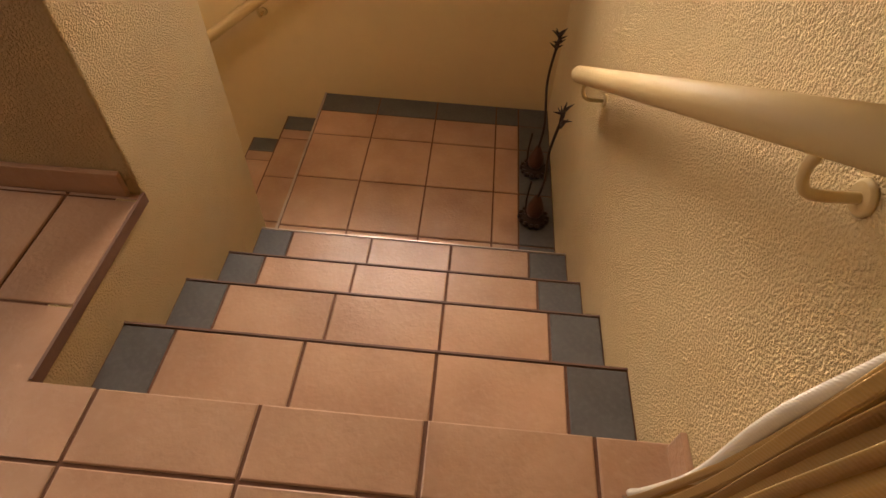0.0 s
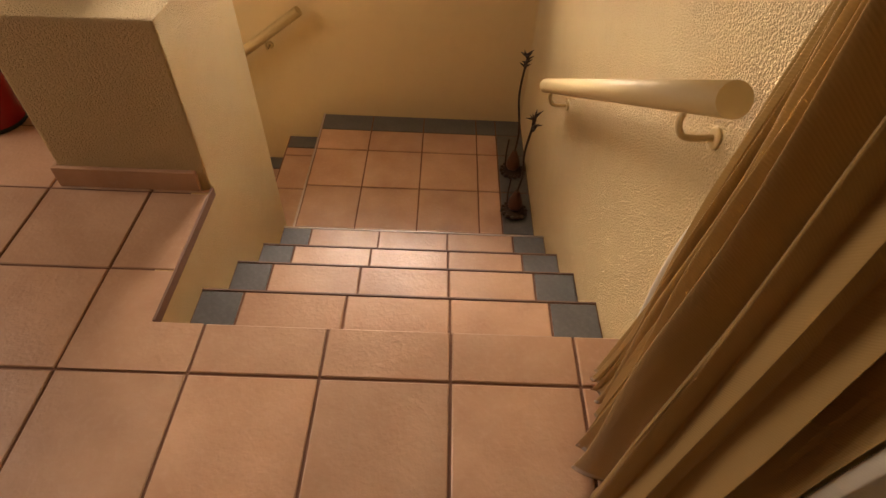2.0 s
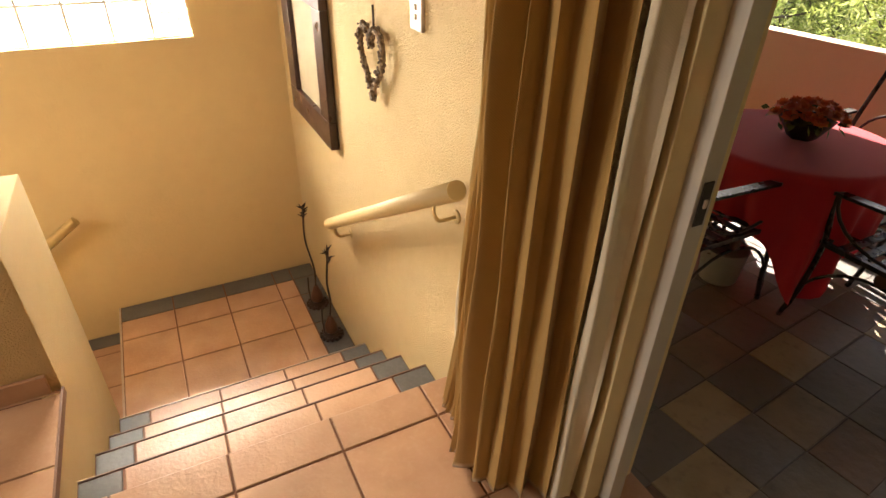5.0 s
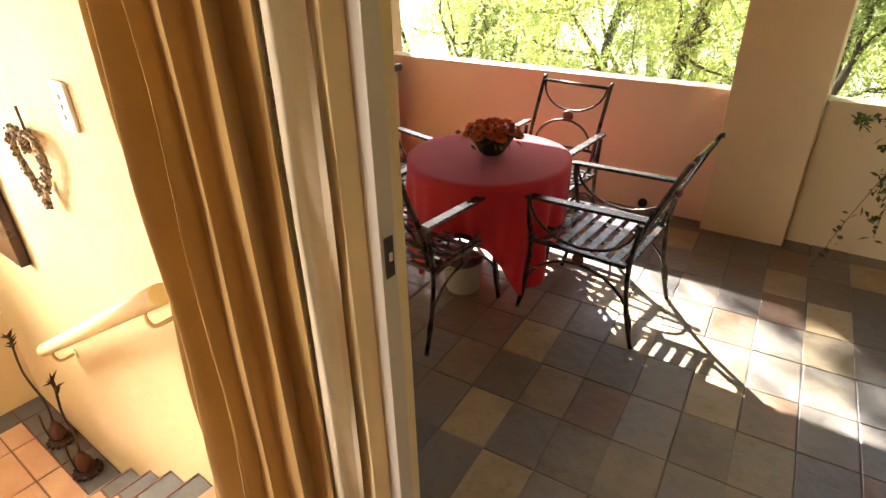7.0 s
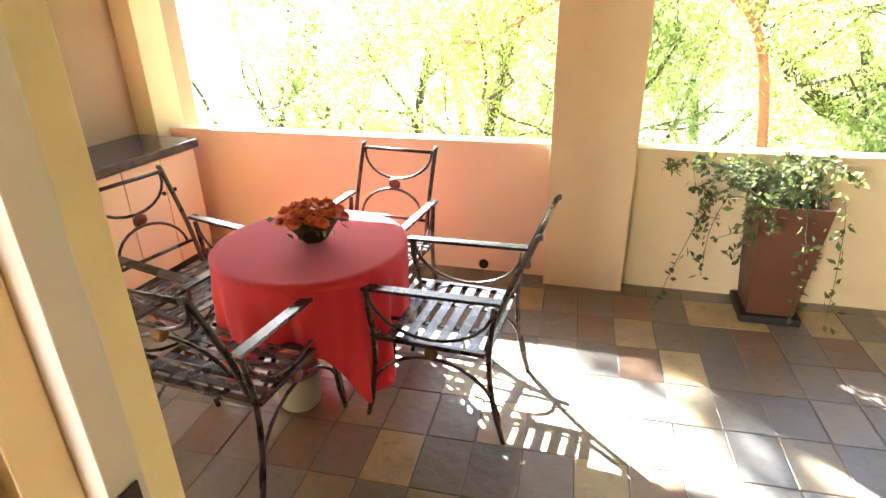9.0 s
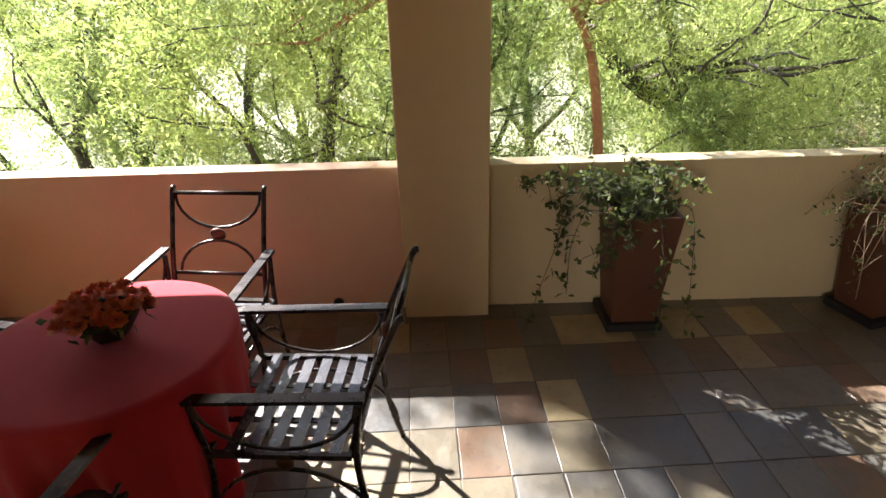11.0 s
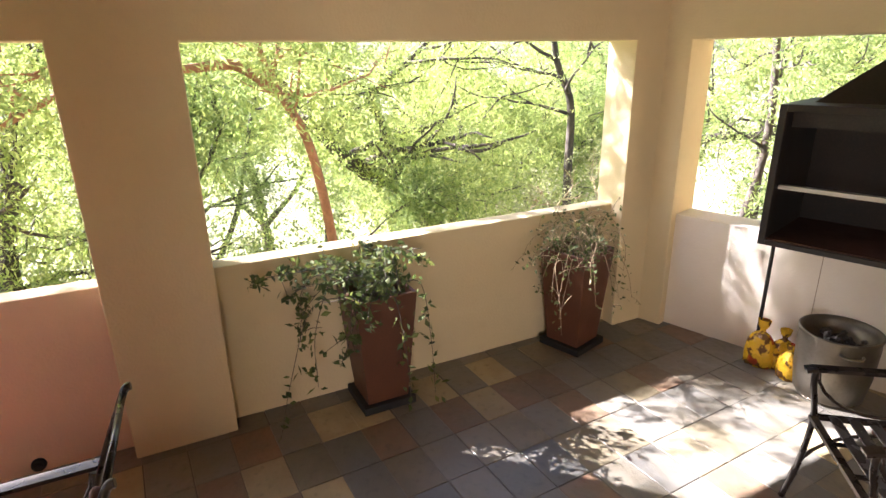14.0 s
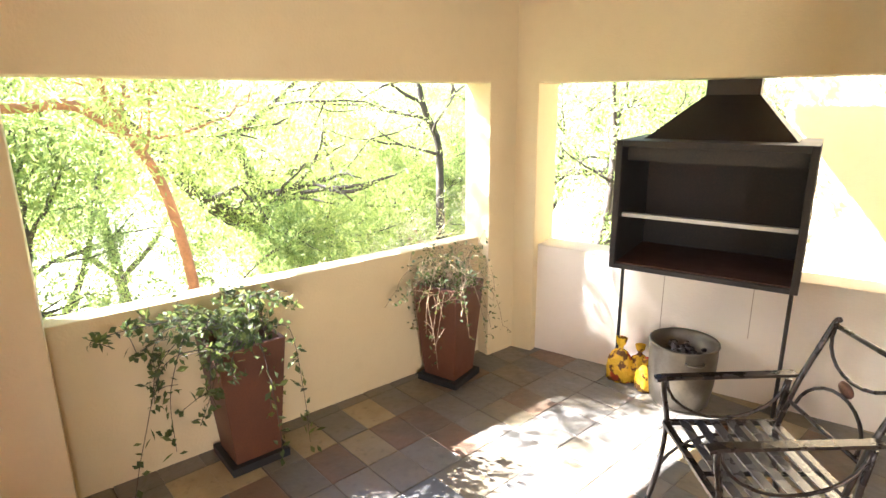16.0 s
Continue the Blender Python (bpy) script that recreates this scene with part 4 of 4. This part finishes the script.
    part("handle", sweep(bmesh.new(), curve_points([(0, 0.0, 0.565), (0.03, -0.01, 0.585), (0.075, -0.02, 0.60), (0.12, -0.03, 0.585)], 4), flat(0.03, 0.012), False), M_LINING, e, "cream squeeze handle")
    part("base_ring", lathe(bmesh.new(), [(0.088, -0.0), (0.099, 0.001), (0.099, 0.012), (0.096, 0.014)], 36, None, False), M_BLACK, e)


extinguisher()


def round_column():
    c = solid("round_column", lathe(bmesh.new(), [(0.132, 0.0), (0.135, 0.004), (0.135, CEIL - 0.56), (0.13, CEIL - 0.558)], 48), M_PLASTER, "round cream column on a plaster block", "column")
    c.matrix_basis = pose(-1.035, 0.80, 0.5555)


round_column()


def glass_block_window():
    w = thing("window_1", pose(0, 0, 0), "window of clear wavy glass blocks above the landing", "window")
    w["kind"] = "structure"
    m = mat("wavy_glass", (0.95, 0.97, 0.95), 0.12)
    m.node_tree.nodes["Principled BSDF"].inputs["Transmission Weight"].default_value = 0.9
    bump(m, tex(m, 22, 2).outputs[0], 0.8, 0.02)
    x0, z0, s = -0.973, 0.742, 0.1925
    bm = bmesh.new()
    for i in range(6):
        box(bm, x0 + s * i - 0.006 + (0.006 if i == 0 else 0), x0 + s * i + 0.006 - (0.006 if i == 5 else 0), YF + 0.02, YF + 0.09, z0, z0 + 3.65 * s)
    for i in range(5):
        z = z0 + min(s * i, 3.63 * s)
        for k in range(5):
            box(bm, x0 + s * k + 0.0062, x0 + s * (k + 1) - 0.0062, YF + 0.0205, YF + 0.0895, z - 0.006 + (0.006 if i == 0 else 0), z + 0.006)
    part("mortar_grid", bm, M_WHITE, w)
    block = mesh_of("glass_block", bevelled(panelled([(-0.088, 0.088, 0.022, 0.088, -0.088, 0.088)]), 0.012), m)
    for i in range(5):
        for j in range(3):
            b = new("glass_block", block)
            b.parent = w
            b.location = (x0 + s * (i + 0.5), YF, z0 + s * (j + 0.5))
            b.visible_shadow = False


glass_block_window()

# ---- outside ----
GROUND = -3.3
ground = bmesh.new()
box(ground, -400, 400, -400, 400, GROUND - 0.5, GROUND)
structure("ground", ground, M_EARTH, "pale dry ground far below the balcony")


def leaf_mesh(name, centres, spread, per, length, width, seed, droop=0.3):
    """Many small folded leaflets scattered round the given twig points, as one mesh."""
    rng = np.random.default_rng(seed)
    c = np.repeat(np.array(centres, float), per, axis=0)
    n = len(c)
    c += rng.normal(0, 1, (n, 3)) * np.array(spread)
    d = rng.normal(0, 1, (n, 3))
    d[:, 2] -= droop
    d /= np.linalg.norm(d, axis=1)[:, None]
    up = rng.normal(0, 1, (n, 3))
    up[:, 2] += 0.6
    s = np.cross(d, up)
    s /= np.linalg.norm(s, axis=1)[:, None]
    ln = length * rng.uniform(0.6, 1.3, n)[:, None]
    wd = width * rng.uniform(0.7, 1.3, n)[:, None]
    nrm = np.cross(s, d)
    a, b = c, c + d * ln
    m = (a + b) / 2
    v = np.stack([a, m + s * wd + nrm * wd * 0.3, b, m - s * wd + nrm * wd * 0.3], 1).reshape(-1, 3)
    i = np.arange(n) * 4
    f = np.concatenate([np.stack([i, i + 1, i + 2], 1), np.stack([i, i + 2, i + 3], 1)])
    me = bpy.data.meshes.new(name)
    me.from_pydata(v.tolist(), [], f.tolist())
    return me


def spray_mesh(name, tips, twigs, leaflets, reach, length, width, seed, droop=0.45):
    """Feathery sprays: short drooping twigs round each tip, with leaflets in two rows along them, as one mesh."""
    rng = np.random.default_rng(seed)
    p = np.repeat(np.array(tips, float), twigs, axis=0)
    n = len(p)
    p += rng.normal(0, 0.17, (n, 3))
    d = rng.normal(0, 1, (n, 3))
    d[:, 2] -= droop
    d /= np.linalg.norm(d, axis=1)[:, None]
    side = np.cross(d, rng.normal(0, 1, (n, 3)))
    side /= np.linalg.norm(side, axis=1)[:, None]
    reach_n = reach * rng.uniform(0.5, 1.3, n)
    t = np.linspace(0.12, 1.0, leaflets)
    sag = -0.35 * (t ** 2)[None, :] * reach_n[:, None]
    c = p[:, None, :] + d[:, None, :] * (t[None, :, None] * reach_n[:, None, None])
    c[:, :, 2] += sag
    sign = np.where(np.arange(leaflets) % 2 == 0, 1.0, -1.0)[None, :, None]
    ld = side[:, None, :] * sign * 0.85 + d[:, None, :] * 0.55 + rng.normal(0, 0.28, c.shape)
    ld /= np.linalg.norm(ld, axis=2)[:, :, None]
    c, ld = c.reshape(-1, 3), ld.reshape(-1, 3)
    m = len(c)
    up = rng.normal(0, 0.6, (m, 3))
    up[:, 2] += 1
    s = np.cross(ld, up)
    s /= np.linalg.norm(s, axis=1)[:, None]
    ln, wd = length * rng.uniform(0.6, 1.3, m)[:, None], width * rng.uniform(0.7, 1.3, m)[:, None]
    nrm = np.cross(s, ld)
    b = c + ld * ln
    mid = (c + b) / 2
    v = np.stack([c, mid + s * wd + nrm * wd * 0.3, b, mid - s * wd + nrm * wd * 0.3], 1).reshape(-1, 3)
    i = np.arange(m) * 4
    f = np.concatenate([np.stack([i, i + 1, i + 2], 1), np.stack([i, i + 2, i + 3], 1)])
    me = bpy.data.meshes.new(name)
    me.from_pydata(v.tolist(), [], f.tolist())
    return me


def branches(rng, start, way, length, r, depth, lines, tips):
    """Grows crooked limbs; gathers their lines and the points that carry leaves."""
    pts, d = [Vector(start)], Vector(way).normalized()
    n = 6
    for i in range(n):
        d = (d + Vector((rng.gauss(0, 0.2), rng.gauss(0, 0.2), rng.gauss(0.02, 0.14)))).normalized()
        pts.append(pts[-1] + d * (length / n))
        if depth <= 1:
            tips.append(pts[-1])
    lines.append((pts, r))
    if depth:
        for k in range(3 if depth > 1 else 4):
            p = pts[rng.randrange(2, n + 1)]
            w = (d + Vector((rng.gauss(0, 0.8), rng.gauss(0, 0.8), rng.gauss(0.1, 0.5)))).normalized()
            branches(rng, p, w, length * rng.uniform(0.55, 0.8), r * 0.5, depth - 1, lines, tips)


def tree(trunks, bark, leaf, seed, label, per=60, reach=0.40, length=0.068, width=0.0095, extra=(), limb=1.3, depth=2):
    """trunks: lines of points with a radius at the foot."""
    rng = random.Random(seed)
    t = thing("tree", Matrix(), label, "tree", "garden trees")
    bm, lines, tips = bmesh.new(), [], []
    for pts, r in trunks:
        pts = curve_points(pts, 5)
        tube(bm, pts, r, 9, [1 - 0.55 * i / (len(pts) - 1) for i in range(len(pts))])
        for i in range(int(len(pts) * 0.55), len(pts), 2):
            d = Vector((rng.gauss(0, 1), rng.gauss(0, 1), rng.uniform(-0.1, 0.7)))
            branches(rng, pts[i], d, limb * rng.uniform(0.6, 1.2), r * 0.35, depth - 1, lines, tips)
        branches(rng, pts[-1], pts[-1] - pts[-3], limb, r * 0.45, depth, lines, tips)
    part("trunk", bm, bark, t)
    bm = bmesh.new()
    for pts, r in lines:
        tube(bm, pts, max(r, 0.006), 5, [1 - 0.12 * i for i in range(len(pts))])
    tagged(part("branchwork", bm, bark, t, "crooked thin limbs"), kind="stuff")
    tips = [tuple(p) for p in tips] + list(extra)
    me = spray_mesh("crown", tips, max(1, int(per * 0.15)), 13, reach, length, width, seed)
    me.materials.append(leaf)
    crown = new("crown", me)
    crown.parent = t
    return t


tree([([(6.15, -2.35, GROUND), (6.1, -2.3, -0.9), (6.0, -2.24, 0.1), (6.0, -2.10, 0.96), (6.0, -1.87, 1.44), (6.0, -1.78, 1.71), (5.95, -1.6, 2.4)], 0.058),
      ([(6.0, -1.87, 1.40), (6.0, -1.58, 1.62), (6.0, -1.25, 1.61), (6.0, -0.8, 1.59), (6.0, -0.33, 1.46), (6.0, 0.17, 1.2)], 0.05)], M_BARK_RED, M_LEAF, 11, "feathery tree with a red-brown leaning trunk", 27)
tree([([(8.1, -4.3, GROUND), (8.0, -4.15, -1.0), (8.0, -4.05, -0.4), (8.0, -3.4, 0.13), (8.0, -2.9, 0.46), (8.1, -2.3, 1.2)], 0.17),
      ([(8.0, -3.6, -0.05), (8.0, -3.45, 0.8), (8.0, -3.3, 1.2), (8.0, -3.8, 1.6), (8.1, -4.3, 2.0)], 0.07)], M_BARK, M_LEAF, 12, "bright green acacia-like tree with a dark forked trunk", 27)
tree([([(8.2, -6.5, GROUND), (8.05, -6.45, -1.2), (8.0, -6.4, 0.0), (8.0, -6.38, 0.98), (8.0, -6.1, 1.6), (8.0, -5.9, 2.6)], 0.085)], M_BARK, M_LEAF, 13, "thin pale-leaved tree with a bare dark trunk", 7)
tree([([(7.3, -8.3, GROUND), (7.4, -8.1, -0.6), (7.05, -8.0, 0.39), (5.94, -8.0, 0.64), (4.5, -8.2, 0.9)], 0.09),
      ([(5.9, -8.2, GROUND), (6.0, -8.0, 0.6), (5.95, -8.0, 1.18), (5.85, -8.0, 1.68), (5.7, -8.1, 2.8)], 0.06)], M_BARK, M_LEAF, 14, "thin tangled tree beyond the braai", 30)
for k, (x, y, h, sd, lf, per) in enumerate([(7.2, 0.4, 1.2, 21, M_LEAF, 34), (9.5, 2.2, 1.2, 22, M_LEAF, 36), (8.3, 4.2, 0.9, 23, M_LEAF_DARK, 34), (11.5, -1.0, 1.4, 24, M_LEAF_DARK, 40),
                                            (12.0, -5.0, 0.5, 25, M_LEAF, 47), (11.0, 5.6, 1.3, 26, M_LEAF, 50), (10.8, -8.8, 0.5, 27, M_LEAF_DARK, 50), (6.9, -10.8, 1.8, 28, M_LEAF_DARK, 50), (7.0, -0.9, -0.2, 29, M_LEAF_DARK, 40), (9.4, -5.3, 0.1, 30, M_LEAF, 45), (9.9, -7.2, 0.0, 31, M_LEAF, 40)]):
    tree([([(x, y, GROUND), (x + 0.15, y + 0.1, GROUND + 1.3), (x - 0.1, y + 0.25, (h + GROUND) / 2 + 0.6), (x + 0.2, y, h)], 0.13),
          ([(x, y, GROUND + 0.8), (x - 0.6, y + 0.5, GROUND + 2.0), (x - 0.9, y + 0.9, h - 0.9)], 0.07),
          ([(x, y, GROUND + 1.0), (x + 0.5, y - 0.7, GROUND + 2.2), (x + 0.5, y - 1.2, h - 0.6)], 0.07)], M_BARK, lf, sd, "leafy green garden tree seen from above", per)

# a plain slab stands for the sunlit face of the house wing
wing = thing("garden_wall", pose(0, 0, 0), "high sunlit cream plaster wall of the house wing", "wall")
part("wall", panelled([(0.3, 3.35, -7.6, -7.2, GROUND, 4.2)]), M_OUT, wing)
part("coping", bevelled(panelled([(0.25, 3.4, -7.65, -7.15, 4.201, 4.26)]), 0.01), M_OUT, wing)

# unseen tree, its limbs placed to break up the sun on the slates
tree([([(9.2, 4.25, GROUND), (9.2, 4.15, 0.5), (9.0, 3.95, 3.4), (8.9, 3.85, 5.2)], 0.16), ([(9.0, 3.95, 3.6), (8.45, 4.2, 5.0), (7.98, 4.28, 5.8)], 0.05), ([(9.0, 3.95, 3.8), (8.8, 2.6, 5.3), (8.2, 1.7, 6.1)], 0.06), ([(8.8, 2.6, 5.3), (8.0, 1.6, 5.7), (7.5, 1.2, 5.9)], 0.04)], M_BARK, M_LEAF_DARK, 41, "tall open-crowned tree out of view, added to dapple the balcony floor", 7, limb=0.62, length=0.10, width=0.021)
# small tree added to throw shade on the wing wall
tree([([(4.6, -6.0, GROUND), (4.7, -5.9, -1.0), (4.5, -6.1, 0.8), (4.6, -6.0, 2.6)], 0.06)], M_BARK, M_LEAF_DARK, 42, "small tree added to shade the house wing wall", 14, limb=0.6)
tree([([(7.1, -5.7, GROUND), (7.0, -5.6, -2.0), (7.05, -5.5, -1.1), (7.0, -5.4, -0.5)], 0.06), ([(7.0, -5.6, -2.2), (7.0, -6.0, -1.2), (7.0, -6.2, -0.2)], 0.05), ([(7.0, -5.6, -2.0), (6.9, -5.2, -1.2), (6.9, -5.0, -0.6)], 0.04)], M_DRY, M_LEAF_DRY, 43, "pale twiggy half-bare bush behind the parapet", 9, limb=0.55, length=0.04)
for x, y, h, sd in [(14.5, 7.5, 1.6, 51), (15.5, 3.5, 1.9, 52), (14.0, 0.8, 1.3, 53), (16.0, -2.6, 1.2, 54), (14.8, -6.6, 0.2, 55), (15.2, -10.5, 0.5, 56), (12.0, -12.0, 1.0, 57)]:
    tree([([(x, y, GROUND), (x + 0.2, y + 0.1, GROUND + 1.5), (x - 0.1, y + 0.3, h - 1.4), (x + 0.2, y, h)], 0.15),
          ([(x, y, GROUND + 0.7), (x - 0.7, y + 0.9, GROUND + 2.0), (x - 0.9, y + 1.5, h - 1.2)], 0.08),
          ([(x, y, GROUND + 0.8), (x - 0.3, y - 1.0, GROUND + 2.0), (x - 0.4, y - 1.6, h - 1.0)], 0.08)], M_BARK, M_LEAF, sd, "pale green tree at the far side of the garden", 34, reach=0.62, length=0.12, width=0.018, limb=1.7)

flower_bowl()
shrub(P1 @ pose(0, 0, 0.60), 3, "leafy green shrub spilling from a rust-red planter", 27, 0.46, 0.62, 2, 0.046, M_BARK, M_SHRUB, (-0.05, 0.45))
shrub(P2 @ pose(0, 0, 0.60), 9, "half-withered shrub with drooping dry stems", 46, 0.34, 0.42, 1, 0.030, M_DRY, M_SHRUB, (-0.1, 0.2))
coal_sack(2.845, -4.145, 0.30, 0.085, 20, "tall knotted yellow plastic bag of charcoal")
coal_sack(2.665, -4.155, 0.22, 0.062, -10, "small knotted yellow plastic bag beside the pot")
coal_sack(2.755, -4.225, 0.26, 0.075, 50, "crumpled yellow and brown charcoal bag at the back")

# ---- paving pieces ----
TILE_MESH = {}


def tile_piece(parent, name, x0, x1, y0, y1, z, material, thick=0.013, gap=0.0038, turn=None):
    """One tile with softened edges, its top at z."""
    w, d = round(x1 - x0 - 2 * gap, 3), round(y1 - y0 - 2 * gap, 3)
    key = (w, d, thick, material.name)
    if w < 0.012 or d < 0.012:
        return
    if key not in TILE_MESH:
        bm = bmesh.new()
        c = 0.003
        lo = [bm.verts.new((sx * w / 2, sy * d / 2, -thick)) for sx, sy in ((-1, -1), (1, -1), (1, 1), (-1, 1))]
        mid = [bm.verts.new((sx * w / 2, sy * d / 2, -c * 0.7)) for sx, sy in ((-1, -1), (1, -1), (1, 1), (-1, 1))]
        hi = [bm.verts.new((sx * (w / 2 - c), sy * (d / 2 - c), 0)) for sx, sy in ((-1, -1), (1, -1), (1, 1), (-1, 1))]
        for a, b in ((lo, mid), (mid, hi)):
            for i in range(4):
                bm.faces.new((a[i], a[(i + 1) % 4], b[(i + 1) % 4], b[i]))
        bm.faces.new(hi)
        TILE_MESH[key] = mesh_of(name, bm, material)
    ob = new(name, TILE_MESH[key])
    ob.parent = parent
    m = Matrix.Translation(((x0 + x1) / 2, (y0 + y1) / 2, z))
    ob.matrix_basis = turn @ m if turn is not None else m
    return ob


def corner_tile(parent, x0, x1, y0, y1, cut_x, cut_y, gap=0.0038, thick=0.013):
    """The tile that is notched round the corner of the stairwell."""
    bm = bmesh.new()
    line = [(x0 + gap, y0 + gap), (x1 - gap, y0 + gap), (x1 - gap, cut_y - gap), (cut_x - gap, cut_y - gap), (cut_x - gap, y1 - gap), (x0 + gap, y1 - gap)]
    hi, lo = ([bm.verts.new((x, y, z)) for x, y in line] for z in (0.0, -thick))
    bm.faces.new(hi)
    for i in range(6):
        bm.faces.new((lo[i], lo[(i + 1) % 6], hi[(i + 1) % 6], hi[i]))
    part("tile", bm, M_TILE, parent)


floor_ob, stairs_ob, balcony_ob = bpy.data.objects["floor"], bpy.data.objects["stairs"], bpy.data.objects["balcony_floor"]
GOLD = {(0, 6), (3, 8), (1, 4)}     # the palest stones
rng = random.Random(2)
YJ = -0.149
for i in range(-11, 2):
    for j in range(-22, 4):
        x0, x1, y0, y1 = T * i, T * (i + 1), YJ + T * j, YJ + T * (j + 1)
        x1 = min(x1, XR)
        if x0 < -3.5 or y0 < -7.0:
            continue
        if y1 > 0.0 and x1 > XL:
            if y0 < -0.001:
                if x0 < XL:
                    corner_tile(floor_ob, x0, x1, y0, y1, XL, 0.0)
                else:
                    tile_piece(floor_ob, "tile", x0, x1, y0, min(y1, 0.0), 0.0, M_TILE)
            elif x0 < XL:
                tile_piece(floor_ob, "tile", x0, XL, y0, min(y1, 0.515), 0.0, M_TILE)
            continue
        tile_piece(floor_ob, "tile", x0, x1, y0, min(y1, 0.995), 0.0, M_TILE)

JX = [XL, -0.641, -0.32, 0.003, 0.314, XR]
y0 = 0.004
for y1, z in zip(NOSE_Y, TREAD_Z):
    for k in range(5):
        tile_piece(stairs_ob, "tile", JX[k], JX[k + 1], y0, y1 - 0.005, z, M_GREY if k in (0, 4) else M_TILE)
    nose = bmesh.new()
    box(nose, XL + 0.001, XR - 0.001, y1 - 0.005, y1 + 0.0005, z - 0.03, z + 0.001)
    part("nosing", nose, M_NOSE if z == TREAD_Z[3] else M_NOSE_DARK, stairs_ob)
    y0 = y1 + 0.004
for xs, k in zip(zip([-0.79, -0.48, -0.155, 0.177, 0.30], [-0.48, -0.155, 0.177, 0.30, XR]), range(5)):
    for ys, r in zip(zip([1.043, 1.225, 1.553, 1.883, 2.083], [1.225, 1.553, 1.883, 2.083, YF]), range(5)):
        tile_piece(stairs_ob, "tile", xs[0], xs[1], ys[0], ys[1], ZL, M_GREY if k == 4 or r == 4 else M_TILE)
for i in range(5):
    z, x1 = ZL - 0.185 * (i + 1), -0.80 - 0.25 * i
    for ys, r in zip(zip([1.08, 1.40, 1.72, 2.04, 2.12], [1.40, 1.72, 2.04, 2.12, YF]), range(5)):
        tile_piece(stairs_ob, "tile", x1 - 0.245, x1, ys[0], ys[1], z, M_GREY if r == 4 else M_TILE)
part("nosing", panelled([(-0.801, -0.791, 1.08, YF - 0.001, ZL - 0.03, ZL + 0.001)]), M_NOSE, stairs_ob)

# slates in straight courses
TURN = pose(1.654, 0, 0, 0, 0, 6)
made = 0
rest = {}
KIND = [M_SLATE_GREY] * 8 + [M_SLATE_DARK] * 3 + [M_SLATE_RUST] * 4 + [M_SLATE_TAN] * 4 + [M_SLATE_GOLD]
for i in range(-4, 8):
    x0 = 0.2785 * i
    for j in range(-12, 28):
        y1 = 0.1 - 0.2 * j + rng.uniform(-0.006, 0.006)
        x1, yy0 = x0 + 0.2785, 0.1 - 0.2 * (j + 1)
        c = TURN @ Vector(((x0 + x1) / 2, (yy0 + y1) / 2, 0))
        if c.x < 0.66 or c.x > 3.70 - SLOPE * c.y or c.y > 1.95 or c.y < -5.1 or (c.y < -3.9 and c.y < -3.9 + (c.x - 3.6) * 0.36 - 0.25):
            continue
        dz = rng.uniform(-0.0015, 0.0015)
        stone = rng.choice(KIND)
        if (i, j) in GOLD:
            stone = M_SLATE_GOLD
        if made < 300 and -3.6 < c.y < 1.0 and c.x > 0.95:
            tile_piece(balcony_ob, "slate", x0, x1, yy0, y1, ZB + dz, stone, 0.013, 0.0018, TURN)
            made += 1
        else:
            box(rest.setdefault(stone, bmesh.new()), x0 + 0.002, x1 - 0.002, yy0 + 0.002, y1 - 0.002, ZB - 0.012, ZB + dz, TURN)
for stone, bm in rest.items():
    tagged(part("slate_rest", bm, stone, balcony_ob), kind="stuff")
